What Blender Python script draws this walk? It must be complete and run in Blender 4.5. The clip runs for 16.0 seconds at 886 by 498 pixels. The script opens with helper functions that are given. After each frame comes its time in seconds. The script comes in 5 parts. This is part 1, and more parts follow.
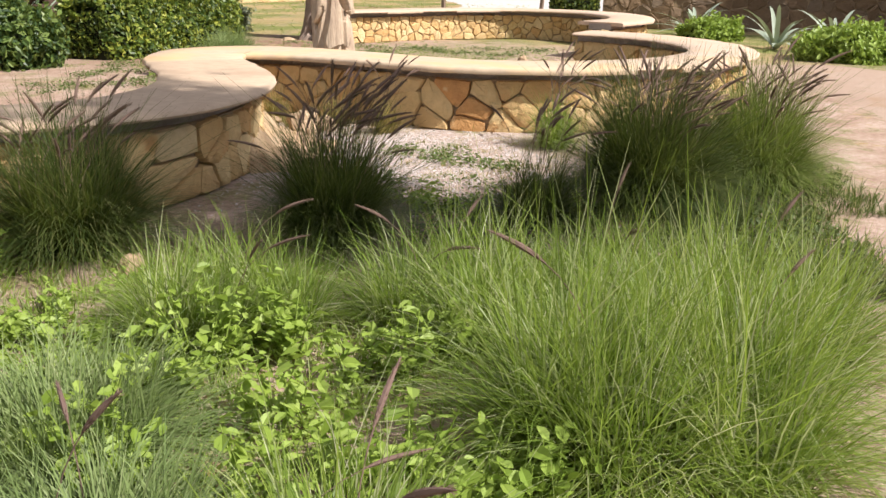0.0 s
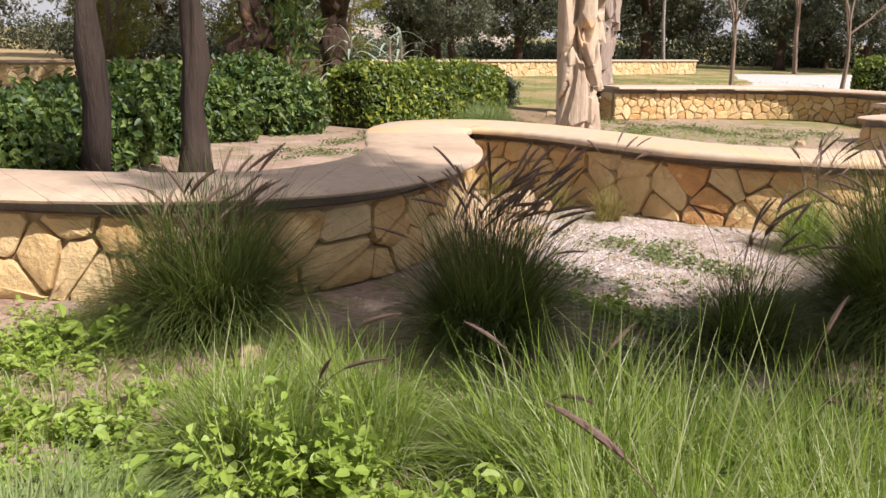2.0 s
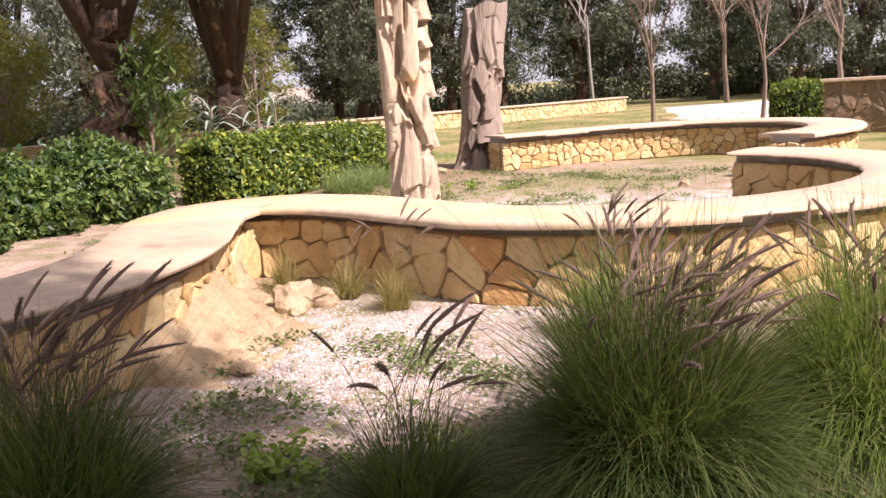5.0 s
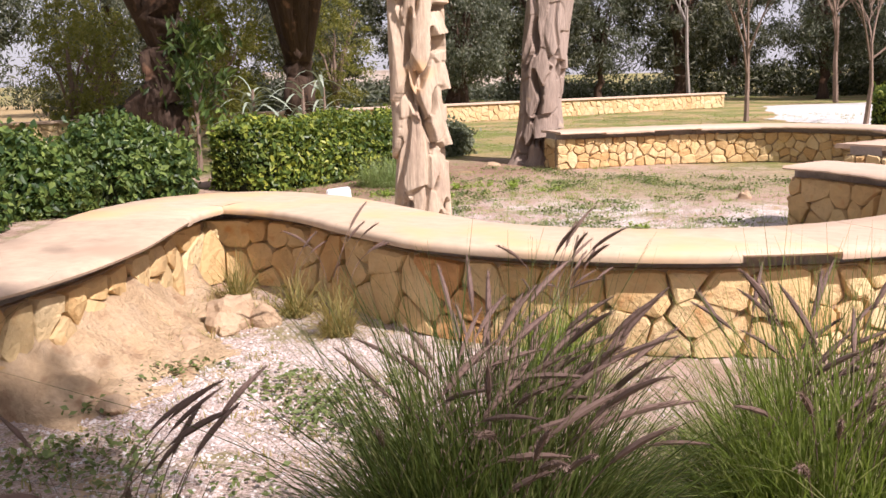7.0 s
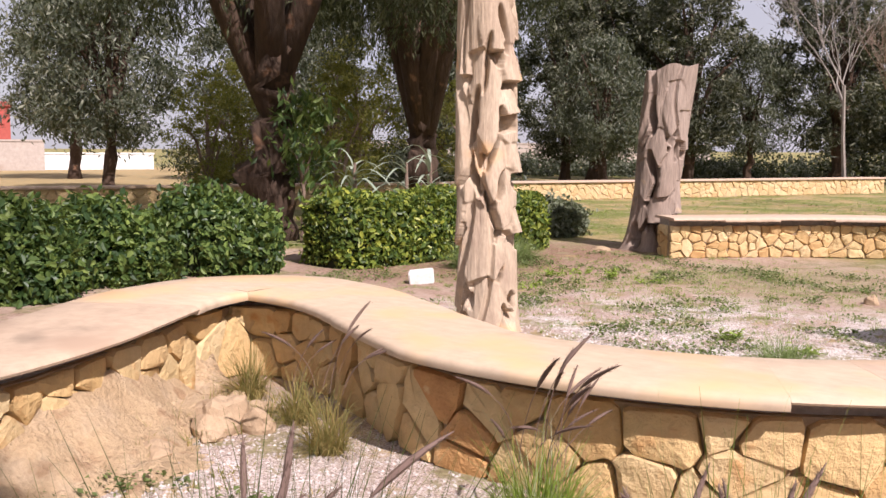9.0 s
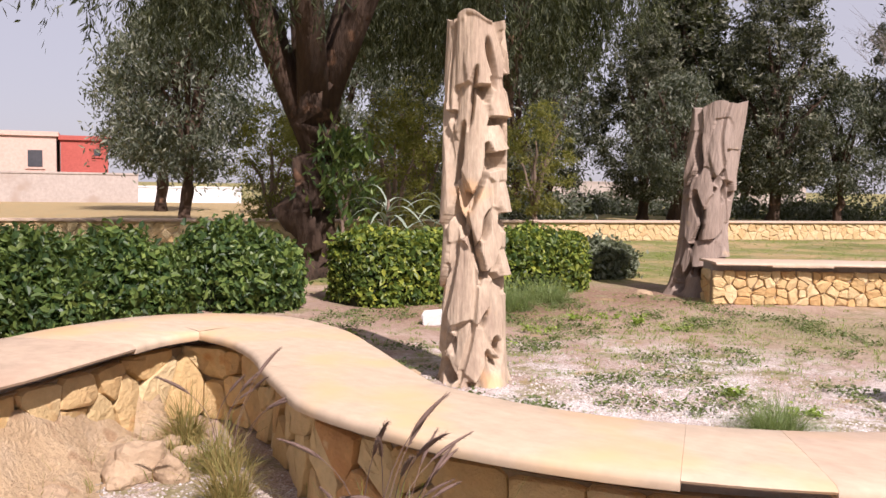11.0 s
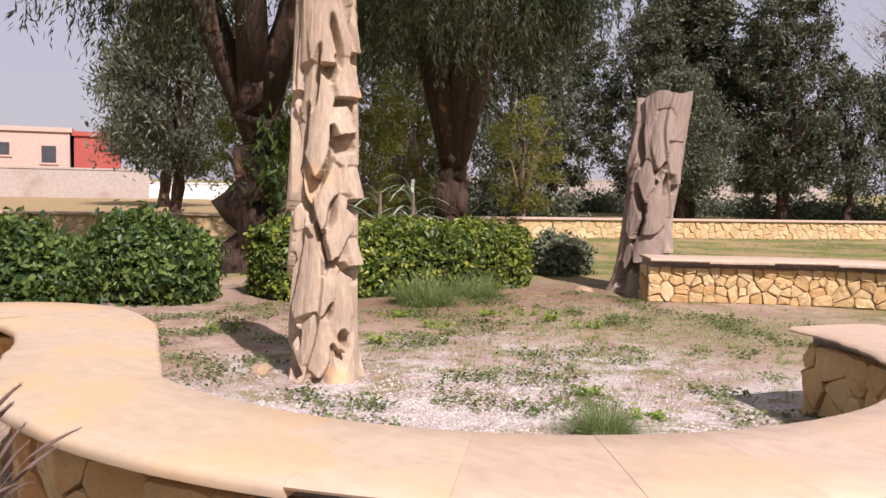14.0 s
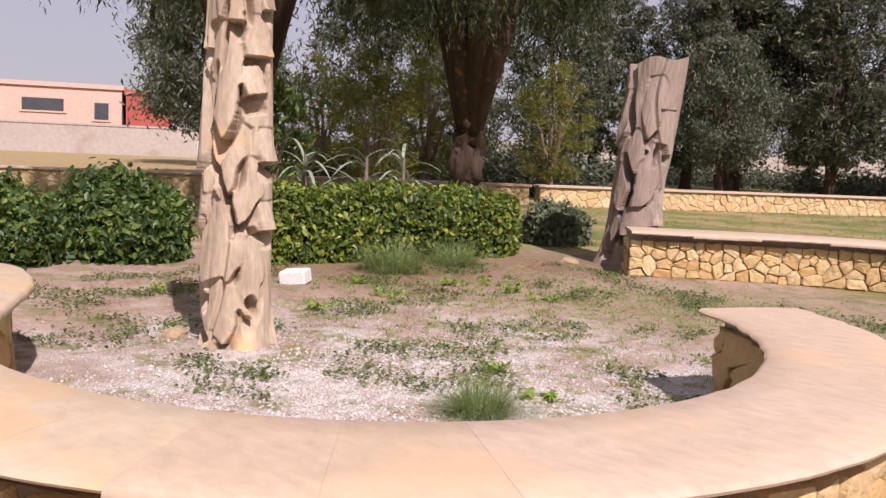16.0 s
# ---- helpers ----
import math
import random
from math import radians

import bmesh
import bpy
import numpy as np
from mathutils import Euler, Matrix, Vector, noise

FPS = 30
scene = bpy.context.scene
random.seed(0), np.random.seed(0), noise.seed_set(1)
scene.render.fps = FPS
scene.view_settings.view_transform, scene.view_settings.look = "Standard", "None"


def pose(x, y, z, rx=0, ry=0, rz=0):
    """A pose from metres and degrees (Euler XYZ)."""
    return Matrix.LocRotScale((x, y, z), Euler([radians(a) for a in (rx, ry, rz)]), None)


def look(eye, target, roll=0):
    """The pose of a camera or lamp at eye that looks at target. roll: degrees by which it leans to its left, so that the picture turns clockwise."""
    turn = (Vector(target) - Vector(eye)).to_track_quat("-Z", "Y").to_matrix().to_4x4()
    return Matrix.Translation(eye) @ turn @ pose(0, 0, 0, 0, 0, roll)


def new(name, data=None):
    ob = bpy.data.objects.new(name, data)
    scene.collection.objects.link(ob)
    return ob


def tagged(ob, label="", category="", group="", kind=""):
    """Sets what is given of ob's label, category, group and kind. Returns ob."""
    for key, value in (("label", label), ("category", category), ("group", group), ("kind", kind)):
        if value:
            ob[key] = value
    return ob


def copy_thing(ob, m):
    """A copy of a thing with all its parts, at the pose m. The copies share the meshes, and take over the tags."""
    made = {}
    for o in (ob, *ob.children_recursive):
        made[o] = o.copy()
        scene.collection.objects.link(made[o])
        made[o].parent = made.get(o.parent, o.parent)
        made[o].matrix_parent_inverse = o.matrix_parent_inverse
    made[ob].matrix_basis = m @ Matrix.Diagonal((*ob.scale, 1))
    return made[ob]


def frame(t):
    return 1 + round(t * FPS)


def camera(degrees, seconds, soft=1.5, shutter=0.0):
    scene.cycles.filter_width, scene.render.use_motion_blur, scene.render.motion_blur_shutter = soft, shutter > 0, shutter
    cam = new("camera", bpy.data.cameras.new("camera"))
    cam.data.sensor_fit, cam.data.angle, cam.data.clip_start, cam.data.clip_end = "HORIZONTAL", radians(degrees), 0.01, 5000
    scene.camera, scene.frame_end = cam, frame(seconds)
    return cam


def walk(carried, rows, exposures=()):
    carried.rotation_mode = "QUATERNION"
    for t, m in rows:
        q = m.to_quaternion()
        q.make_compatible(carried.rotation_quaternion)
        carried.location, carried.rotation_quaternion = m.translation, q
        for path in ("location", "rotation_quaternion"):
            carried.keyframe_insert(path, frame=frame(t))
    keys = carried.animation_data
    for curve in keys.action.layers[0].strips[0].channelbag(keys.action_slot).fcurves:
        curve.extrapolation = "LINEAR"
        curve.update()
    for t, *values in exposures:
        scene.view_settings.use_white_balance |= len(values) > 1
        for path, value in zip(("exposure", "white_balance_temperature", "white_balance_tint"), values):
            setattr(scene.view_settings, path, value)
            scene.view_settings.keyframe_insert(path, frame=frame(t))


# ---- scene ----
cam = camera(51.3, 16.0)
PATH = [
    (0, (0.582, 0.384, 1.346), (0.47, 2.292, 0.756), 0.9),
    (0.5, (0.584, 0.658, 1.319), (0.283, 2.553, 0.753), 0.3),
    (1, (0.714, 0.845, 1.307), (0.22, 2.715, 0.797), -0.7),
    (1.5, (0.9, 1.016, 1.352), (0.231, 2.836, 0.863), -0.8),
    (2, (0.965, 1.218, 1.323), (0.257, 3.033, 0.871), 1.2),
    (2.5, (1.16, 1.445, 1.393), (0.436, 3.26, 0.97), 1.2),
    (3, (1.326, 1.706, 1.436), (0.607, 3.533, 1.051), -0.5),
    (3.5, (1.508, 1.896, 1.385), (0.817, 3.737, 1.02), -1.9),
    (4, (1.629, 2.133, 1.366), (0.951, 3.979, 1.002), -1.8),
    (4.5, (1.708, 2.447, 1.362), (1.063, 4.308, 1.014), -1.9),
    (5, (1.847, 2.754, 1.351), (1.182, 4.609, 1.006), -3.5),
    (5.2, (1.894, 2.858, 1.349), (1.227, 4.712, 1.007), -3.7),
    (7.5, (2.377, 4.123, 1.376), (1.458, 5.861, 1.013), -0.5),
    (8, (2.434, 4.375, 1.377), (1.482, 6.107, 1.067), 0.2),
    (8.5, (2.463, 4.582, 1.424), (1.47, 6.301, 1.179), 0.4),
    (9, (2.561, 4.767, 1.445), (1.415, 6.393, 1.23), 0.3),
    (11.3, (3.08, 5.607, 1.458), (1.76, 7.104, 1.32), 1.2),
    (11.5, (3.123, 5.674, 1.436), (1.795, 7.163, 1.293), 1.3),
    (12, (3.233, 5.873, 1.433), (1.908, 7.364, 1.28), 1.3),
    (12.5, (3.343, 6.057, 1.453), (2.041, 7.569, 1.318), 0.8),
    (13, (3.48, 6.244, 1.426), (2.178, 7.756, 1.294), -0.4),
    (13.5, (3.648, 6.411, 1.421), (2.298, 7.881, 1.285), 0.8),
    (14, (3.732, 6.626, 1.384), (2.378, 8.091, 1.244), 1.3),
    (14.5, (3.87, 6.82, 1.4), (2.512, 8.281, 1.245), 0.3),
    (15, (4.062, 7.03, 1.4), (2.656, 8.44, 1.212), 0.4),
    (15.5, (4.2, 7.222, 1.392), (2.759, 8.592, 1.176), 1.8),
    (16, (4.279, 7.485, 1.419), (2.842, 8.859, 1.2), 2.6),
]
walk(cam, [(t, look(eye, target, roll)) for t, eye, target, roll in PATH],
     [(0, 0.78, 6250, 10), (2, 0.67, 6250, 14), (3.3, 0.55, 6250, 17), (4.5, 1.00, 6300, 22), (5.5, 0.96, 6300, 22), (8, 0.66, 6200, 21), (12, 0.54, 6200, 22), (16, 0.31, 6200, 23)])

# ---- world, sun, exposure ----
SUN_AZ, SUN_EL = math.atan2(0.93, -0.36), radians(46)
world = bpy.data.worlds.new("sky")
scene.world = world
world.use_nodes = True
wn = world.node_tree
sky = wn.nodes.new("ShaderNodeTexSky")
sky.sky_type, sky.sun_disc = "NISHITA", False
sky.sun_elevation, sky.sun_rotation = SUN_EL, SUN_AZ
sky.air_density, sky.dust_density, sky.ozone_density = 1.0, 1.0, 1.0
haze = wn.nodes.new("ShaderNodeMix")
haze.data_type, haze.blend_type = "RGBA", "MIX"
haze.inputs["Factor"].default_value = 0.75
haze.inputs["B"].default_value = (9.4, 9.1, 9.5, 1)
wn.links.new(sky.outputs[0], haze.inputs["A"])
wn.links.new(haze.outputs["Result"], wn.nodes["Background"].inputs[0])
wn.nodes["Background"].inputs[1].default_value = 0.050
sun = new("sun", bpy.data.lights.new("sun", "SUN"))
sun.data.energy, sun.data.angle, sun.data.color = 5.0, radians(0.6), (1.0, 0.93, 0.85)
sun_dir = Vector((math.sin(SUN_AZ) * math.cos(SUN_EL), math.cos(SUN_AZ) * math.cos(SUN_EL), math.sin(SUN_EL)))
sun.matrix_world = look(sun_dir * 60, (0, 0, 0))


# ---- materials ----
def principled(name):
    m = bpy.data.materials.new(name)
    m.use_nodes = True
    return m, m.node_tree, m.node_tree.nodes["Principled BSDF"]


def node(nt, kind, **values):
    n = nt.nodes.new(kind)
    for key, v in values.items():
        n.inputs[key.replace("_", " ")].default_value = v
    return n


def noise_of(nt, vec, scale, detail=4.0, rough=0.55, stretch=None):
    if stretch:
        mp = nt.nodes.new("ShaderNodeMapping")
        mp.inputs["Scale"].default_value = stretch
        nt.links.new(vec, mp.inputs["Vector"])
        vec = mp.outputs[0]
    n = node(nt, "ShaderNodeTexNoise", Scale=scale, Detail=detail, Roughness=rough)
    nt.links.new(vec, n.inputs["Vector"])
    return n.outputs["Fac"]


def ramp(nt, fac, stops):
    r = nt.nodes.new("ShaderNodeValToRGB")
    e = r.color_ramp.elements
    while len(e) < len(stops):
        e.new(0.5)
    for el, (p, c) in zip(e, stops):
        el.position, el.color = p, (*c, 1)
    nt.links.new(fac, r.inputs[0])
    return r.outputs[0]


def mix(nt, fac, a, b, blend="MIX"):
    m = nt.nodes.new("ShaderNodeMix")
    m.data_type, m.blend_type = "RGBA", blend
    for sock, v in ((m.inputs["Factor"], fac), (m.inputs["A"], a), (m.inputs["B"], b)):
        if hasattr(v, "is_linked"):
            nt.links.new(v, sock)
        else:
            sock.default_value = v if isinstance(v, (int, float)) else (*v, 1)
    return m.outputs["Result"]


def span(nt, fac, lo, hi):
    m = nt.nodes.new("ShaderNodeMapRange")
    nt.links.new(fac, m.inputs["Value"])
    m.inputs["From Min"].default_value, m.inputs["From Max"].default_value = lo, hi
    return m.outputs[0]


def bump(nt, bsdf, height, strength, distance):
    b = node(nt, "ShaderNodeBump", Strength=strength, Distance=distance)
    nt.links.new(height, b.inputs["Height"])
    nt.links.new(b.outputs[0], bsdf.inputs["Normal"])


def surface(name, tones, big=1.5, fine=30.0, spots=None, rough=0.85, relief=0.4, depth=0.01, per="", stretch=None, spot_soft=0.09):
    """A mottled dull surface: tones over a large noise, darkened and lightened by a fine one, each piece a little different."""
    m, nt, p = principled(name)
    pos = nt.nodes.new("ShaderNodeNewGeometry")
    vec = pos.outputs["Position"]
    a = noise_of(nt, vec, big, 5.0, 0.6, stretch)
    f = noise_of(nt, vec, fine, 6.0, 0.65, stretch)
    src = a
    if per == "object":
        oi = nt.nodes.new("ShaderNodeObjectInfo")
        src = oi.outputs["Random"]
    elif per == "island":
        src = pos.outputs["Random Per Island"]
    col = ramp(nt, src, [(i / (len(tones) - 1), t) for i, t in enumerate(tones)])
    if per:
        col = mix(nt, span(nt, a, 0.35, 0.7), col, mix(nt, 0.5, col, tones[0]))
    col = mix(nt, span(nt, f, 0.3, 0.75), mix(nt, 0.4, col, tuple(c * 0.45 for c in tones[0])), col)
    if spots:
        s = noise_of(nt, vec, spots[1], 3.0, 0.5)
        col = mix(nt, span(nt, s, spots[2], spots[2] + spot_soft), col, spots[0])
    nt.links.new(col, p.inputs["Base Color"])
    p.inputs["Roughness"].default_value = rough
    p.inputs["Specular IOR Level"].default_value = 0.3
    bump(nt, p, f, relief, depth)
    return m


def leafy(name, tones, rough=0.5, through_=0.35, gloss=0.35):
    """Leaves: each island its own tone, some light passing through."""
    m, nt, p = principled(name)
    g = nt.nodes.new("ShaderNodeNewGeometry")
    col = ramp(nt, g.outputs["Random Per Island"], [(i / (len(tones) - 1), t) for i, t in enumerate(tones)])
    patch = noise_of(nt, g.outputs["Position"], 2.2, 3.0)
    col = mix(nt, span(nt, patch, 0.3, 0.7), mix(nt, 0.6, col, tones[0]), col)
    nt.links.new(col, p.inputs["Base Color"])
    p.inputs["Roughness"].default_value = rough
    p.inputs["Specular IOR Level"].default_value = gloss
    tr = nt.nodes.new("ShaderNodeBsdfTranslucent")
    nt.links.new(mix(nt, 0.35, col, (0.30, 0.36, 0.04)), tr.inputs["Color"])
    ms = nt.nodes.new("ShaderNodeMixShader")
    ms.inputs[0].default_value = through_
    nt.links.new(p.outputs[0], ms.inputs[1])
    nt.links.new(tr.outputs[0], ms.inputs[2])
    nt.links.new(ms.outputs[0], nt.nodes["Material Output"].inputs["Surface"])
    return m


def ground_material():
    m, nt, p = principled("earth_and_lawn")
    g = nt.nodes.new("ShaderNodeNewGeometry")
    vec = g.outputs["Position"]
    n1, n2 = noise_of(nt, vec, 0.55, 5.0, 0.6), noise_of(nt, vec, 2.3, 6.0, 0.65)
    n3, n4 = noise_of(nt, vec, 22.0, 5.0, 0.7), noise_of(nt, vec, 90.0, 4.0, 0.7)
    soil = ramp(nt, mix(nt, 0.45, n2, n3), [(0.3, (0.19, 0.12, 0.085)), (0.48, (0.36, 0.25, 0.19)), (0.66, (0.52, 0.41, 0.34))])
    gravel = ramp(nt, n4, [(0.36, (0.16, 0.115, 0.09)), (0.47, (0.50, 0.43, 0.385)), (0.60, (0.73, 0.68, 0.65))])
    pinkish = ramp(nt, n4, [(0.36, (0.15, 0.10, 0.075)), (0.5, (0.38, 0.28, 0.225)), (0.64, (0.58, 0.48, 0.42))])
    gravel = mix(nt, span(nt, noise_of(nt, vec, 1.1, 7.0, 0.7), 0.44, 0.58), gravel, pinkish)
    grass = ramp(nt, n3, [(0.3, (0.07, 0.09, 0.02)), (0.5, (0.15, 0.17, 0.045)), (0.7, (0.27, 0.26, 0.09))])
    straw = ramp(nt, n3, [(0.3, (0.24, 0.16, 0.07)), (0.7, (0.45, 0.34, 0.18))])

    def disc(cx, cy, r, soft):
        sub = nt.nodes.new("ShaderNodeVectorMath")
        sub.operation = "DISTANCE"
        nt.links.new(vec, sub.inputs[0])
        sub.inputs[1].default_value = (cx, cy, 0)
        add = nt.nodes.new("ShaderNodeMath")
        add.operation = "MULTIPLY_ADD"
        nt.links.new(n2, add.inputs[0])
        add.inputs[1].default_value = -soft * 2.2
        nt.links.new(sub.outputs["Value"], add.inputs[2])
        return span(nt, add.outputs[0], r, r - soft)

    base = mix(nt, span(nt, n1, 0.40, 0.56), straw, grass)
    base = mix(nt, disc(-46, 26, 22, 6), base, straw)
    base = mix(nt, disc(-0.5, 7.5, 7.6, 2.0), base, soil)
    base = mix(nt, disc(-2.0, 13.2, 4.0, 1.5), base, soil)
    base = mix(nt, disc(0.6, 11.0, 1.7, 1.6), base, gravel)
    base = mix(nt, disc(-0.4, 7.3, 1.0, 0.8), base, mix(nt, 0.6, gravel, pinkish))
    clay = ramp(nt, n3, [(0.3, (0.15, 0.085, 0.055)), (0.5, (0.25, 0.155, 0.105)), (0.7, (0.36, 0.25, 0.18))])
    base = mix(nt, disc(-4.0, 14.2, 0.9, 1.2), base, clay)
    base = mix(nt, disc(-3.2, 16.6, 0.6, 1.0), base, clay)
    thin = ramp(nt, n3, [(0.32, (0.10, 0.115, 0.035)), (0.5, (0.20, 0.195, 0.075)), (0.68, (0.36, 0.29, 0.17))])
    base = mix(nt, disc(-0.2, 15.4, 0.6, 1.3), base, mix(nt, 0.5, soil, thin))
    patch = noise_of(nt, vec, 1.7, 9.0, 0.72)
    base = mix(nt, span(nt, patch, 0.52, 0.60), base, mix(nt, 0.45, grass, soil))
    dry = noise_of(nt, vec, 2.6, 8.0, 0.7)
    base = mix(nt, span(nt, dry, 0.58, 0.66), base, straw)
    nt.links.new(base, p.inputs["Base Color"])
    p.inputs["Roughness"].default_value = 0.95
    p.inputs["Specular IOR Level"].default_value = 0.15
    bump(nt, p, mix(nt, 0.5, n3, n4), 0.7, 0.03)
    return m


M_GROUND = ground_material()
M_PATH = surface("dusty_paving", [(0.24, 0.15, 0.10), (0.40, 0.29, 0.22), (0.50, 0.40, 0.33)], 0.8, 45, ((0.30, 0.2, 0.13), 1.6, 0.58), 0.92, 0.35)
M_ROAD = surface("pale_concrete", [(0.50, 0.46, 0.43), (0.62, 0.58, 0.55)], 0.5, 12, None, 0.9)
M_SLAB = surface("limestone_slab", [(0.54, 0.40, 0.28), (0.58, 0.43, 0.33), (0.60, 0.455, 0.36)], 0.9, 9, ((0.58, 0.40, 0.24), 1.7, 0.52), 0.8, 0.16, 0.004, "object", (1.0, 1.6, 1.0), 0.25)
M_SLAB_OCHRE = surface("ochre_limestone_slab", [(0.56, 0.425, 0.295), (0.58, 0.45, 0.325)], 0.9, 9, ((0.58, 0.39, 0.21), 2.0, 0.50), 0.8, 0.16, 0.004, "object", (1.0, 1.6, 1.0), 0.22)
M_SLAB_GREY = surface("weathered_limestone_slab", [(0.50, 0.37, 0.26), (0.55, 0.42, 0.31)], 1.6, 12, ((0.38, 0.27, 0.19), 2.0, 0.55), 0.85, 0.2, 0.005, "object", None, 0.2)
M_STONE = surface("ochre_rubble", [(0.66, 0.47, 0.22), (0.72, 0.57, 0.34), (0.60, 0.38, 0.16), (0.68, 0.51, 0.27), (0.54, 0.31, 0.12), (0.70, 0.54, 0.30)], 5, 14, ((0.50, 0.29, 0.12), 7, 0.60), 0.9, 0.8, 0.04, "object", None, 0.14)
M_RUST = surface("rusty_stone", [(0.44, 0.20, 0.075), (0.60, 0.33, 0.13), (0.64, 0.42, 0.20)], 6, 26, ((0.6, 0.42, 0.22), 8, 0.6), 0.9, 0.9, 0.03)
M_WALLSTONE = surface("ochre_rubble_far", [(0.62, 0.44, 0.22), (0.68, 0.54, 0.32), (0.55, 0.36, 0.17)], 3, 14, None, 0.9, 0.6, 0.03, "island")
M_MORTAR = surface("grey_mortar", [(0.26, 0.22, 0.19), (0.44, 0.38, 0.34)], 7, 40, None, 0.95, 0.6)
M_CORE = surface("earth_mortar", [(0.28, 0.20, 0.12), (0.44, 0.32, 0.20)], 6, 40, None, 0.95, 0.6)
M_PALECORE = surface("pale_mortar", [(0.46, 0.34, 0.20), (0.56, 0.43, 0.27)], 6, 40, None, 0.95, 0.6)
# Rubble coloured dark to carry the shade on the bed wall and planter.
M_SHADESTONE = surface("shaded_rubble", [(0.20, 0.13, 0.08), (0.30, 0.20, 0.12), (0.24, 0.18, 0.13)], 3, 14, None, 0.95, 0.6, 0.03, "island")
M_CARVED = surface("weathered_carved_wood", [(0.20, 0.13, 0.09), (0.36, 0.26, 0.19), (0.50, 0.385, 0.275), (0.59, 0.475, 0.355), (0.63, 0.515, 0.395)], 4.6, 30, ((0.60, 0.38, 0.20), 2.3, 0.60), 0.85, 0.5, 0.010, "", (1.0, 1.0, 0.34), 0.14)
M_GREYCARVED = surface("grey_carved_wood", [(0.12, 0.085, 0.065), (0.28, 0.21, 0.165), (0.42, 0.33, 0.27), (0.52, 0.43, 0.36)], 2.4, 30, ((0.60, 0.42, 0.22), 1.9, 0.66), 0.85, 0.8, 0.015, "", (1.0, 1.0, 0.2), 0.12)
M_BARK = surface("dark_bark", [(0.035, 0.024, 0.018), (0.08, 0.05, 0.034), (0.13, 0.08, 0.05)], 4, 16, ((0.20, 0.11, 0.065), 3, 0.62), 0.95, 1.0, 0.05, "", (1.0, 1.0, 0.2))
# Bark of the slim trees, near-black because their shade is in the colour.
M_SHADEBARK = surface("bark_dark_for_shade", [(0.025, 0.018, 0.014), (0.06, 0.042, 0.032), (0.09, 0.06, 0.045)], 4, 16, None, 0.95, 1.0, 0.04, "", (1.0, 1.0, 0.2))
M_PALEBARK = surface("pale_bark", [(0.20, 0.17, 0.145), (0.34, 0.30, 0.26)], 4, 16, None, 0.9, 0.6, 0.03, "", (1.0, 1.0, 0.3))
M_TWIG = surface("dry_twigs", [(0.16, 0.11, 0.08), (0.28, 0.20, 0.15)], 5, 20)
# The pale tone in gum, olive and conifer leaves paints scattered sunlit glints.
M_GUM = leafy("gum_leaves", [(0.014, 0.019, 0.010), (0.028, 0.036, 0.018), (0.055, 0.065, 0.032), (0.17, 0.18, 0.10), (0.035, 0.045, 0.02)], 0.6, 0.22, 0.2)
M_OLIVE = leafy("grey_green_leaves", [(0.03, 0.04, 0.025), (0.07, 0.08, 0.05), (0.11, 0.12, 0.08), (0.32, 0.32, 0.24)], 0.5, 0.25)
M_CONIFER = leafy("conifer_needles", [(0.014, 0.018, 0.010), (0.040, 0.046, 0.026), (0.09, 0.094, 0.055), (0.30, 0.29, 0.20)], 0.6, 0.2)
M_YELLOWGREEN = leafy("yellow_green_leaves", [(0.10, 0.11, 0.02), (0.2, 0.19, 0.035), (0.3, 0.26, 0.06)], 0.55, 0.45)
M_HEDGE = leafy("hedge_leaves", [(0.03, 0.06, 0.014), (0.10, 0.155, 0.025), (0.24, 0.30, 0.045), (0.46, 0.47, 0.07)], 0.45, 0.35, 0.4)
M_BUSH = leafy("dark_bush_leaves", [(0.022, 0.05, 0.016), (0.06, 0.11, 0.028), (0.15, 0.22, 0.05), (0.26, 0.33, 0.08)], 0.45, 0.35, 0.4)
M_SAGE = leafy("sage_leaves", [(0.10, 0.12, 0.07), (0.18, 0.20, 0.13), (0.30, 0.31, 0.22)], 0.6, 0.3)
# Near-black core colour that paints the shade inside hedges and bushes.
M_SHADECORE = surface("hedge_shade_core", [(0.012, 0.018, 0.006), (0.03, 0.035, 0.014)], 5, 30)
M_GRASS = leafy("fresh_grass_blades", [(0.17, 0.255, 0.04), (0.28, 0.38, 0.06), (0.39, 0.47, 0.10), (0.70, 0.66, 0.46), (0.22, 0.33, 0.05), (0.12, 0.18, 0.035), (0.30, 0.40, 0.06)], 0.42, 0.52)
# Deep green of its own, then darkened for the shade on these clumps.
M_DARKGRASS = leafy("deep_green_shaded_blades", [(0.03, 0.05, 0.012), (0.058, 0.085, 0.018), (0.10, 0.13, 0.03), (0.22, 0.21, 0.085)], 0.5, 0.35)
M_MIDGRASS = leafy("mid_green_grass_blades", [(0.09, 0.13, 0.022), (0.15, 0.21, 0.035), (0.22, 0.28, 0.06), (0.4, 0.38, 0.18)], 0.5, 0.4)
M_DRYGRASS = leafy("dry_grass_blades", [(0.30, 0.22, 0.08), (0.42, 0.32, 0.13), (0.22, 0.22, 0.07), (0.16, 0.19, 0.05)], 0.6, 0.35)
M_BLUEGRASS = leafy("blue_green_grass_blades", [(0.14, 0.20, 0.065), (0.23, 0.30, 0.10), (0.34, 0.38, 0.18)], 0.55, 0.35)
M_SEED = leafy("purple_seed_hairs", [(0.13, 0.08, 0.07), (0.24, 0.16, 0.13), (0.38, 0.28, 0.235)], 0.8, 0.3, 0.1)
M_WEED = leafy("weed_leaves", [(0.20, 0.29, 0.04), (0.31, 0.41, 0.07), (0.42, 0.52, 0.14)], 0.5, 0.4)
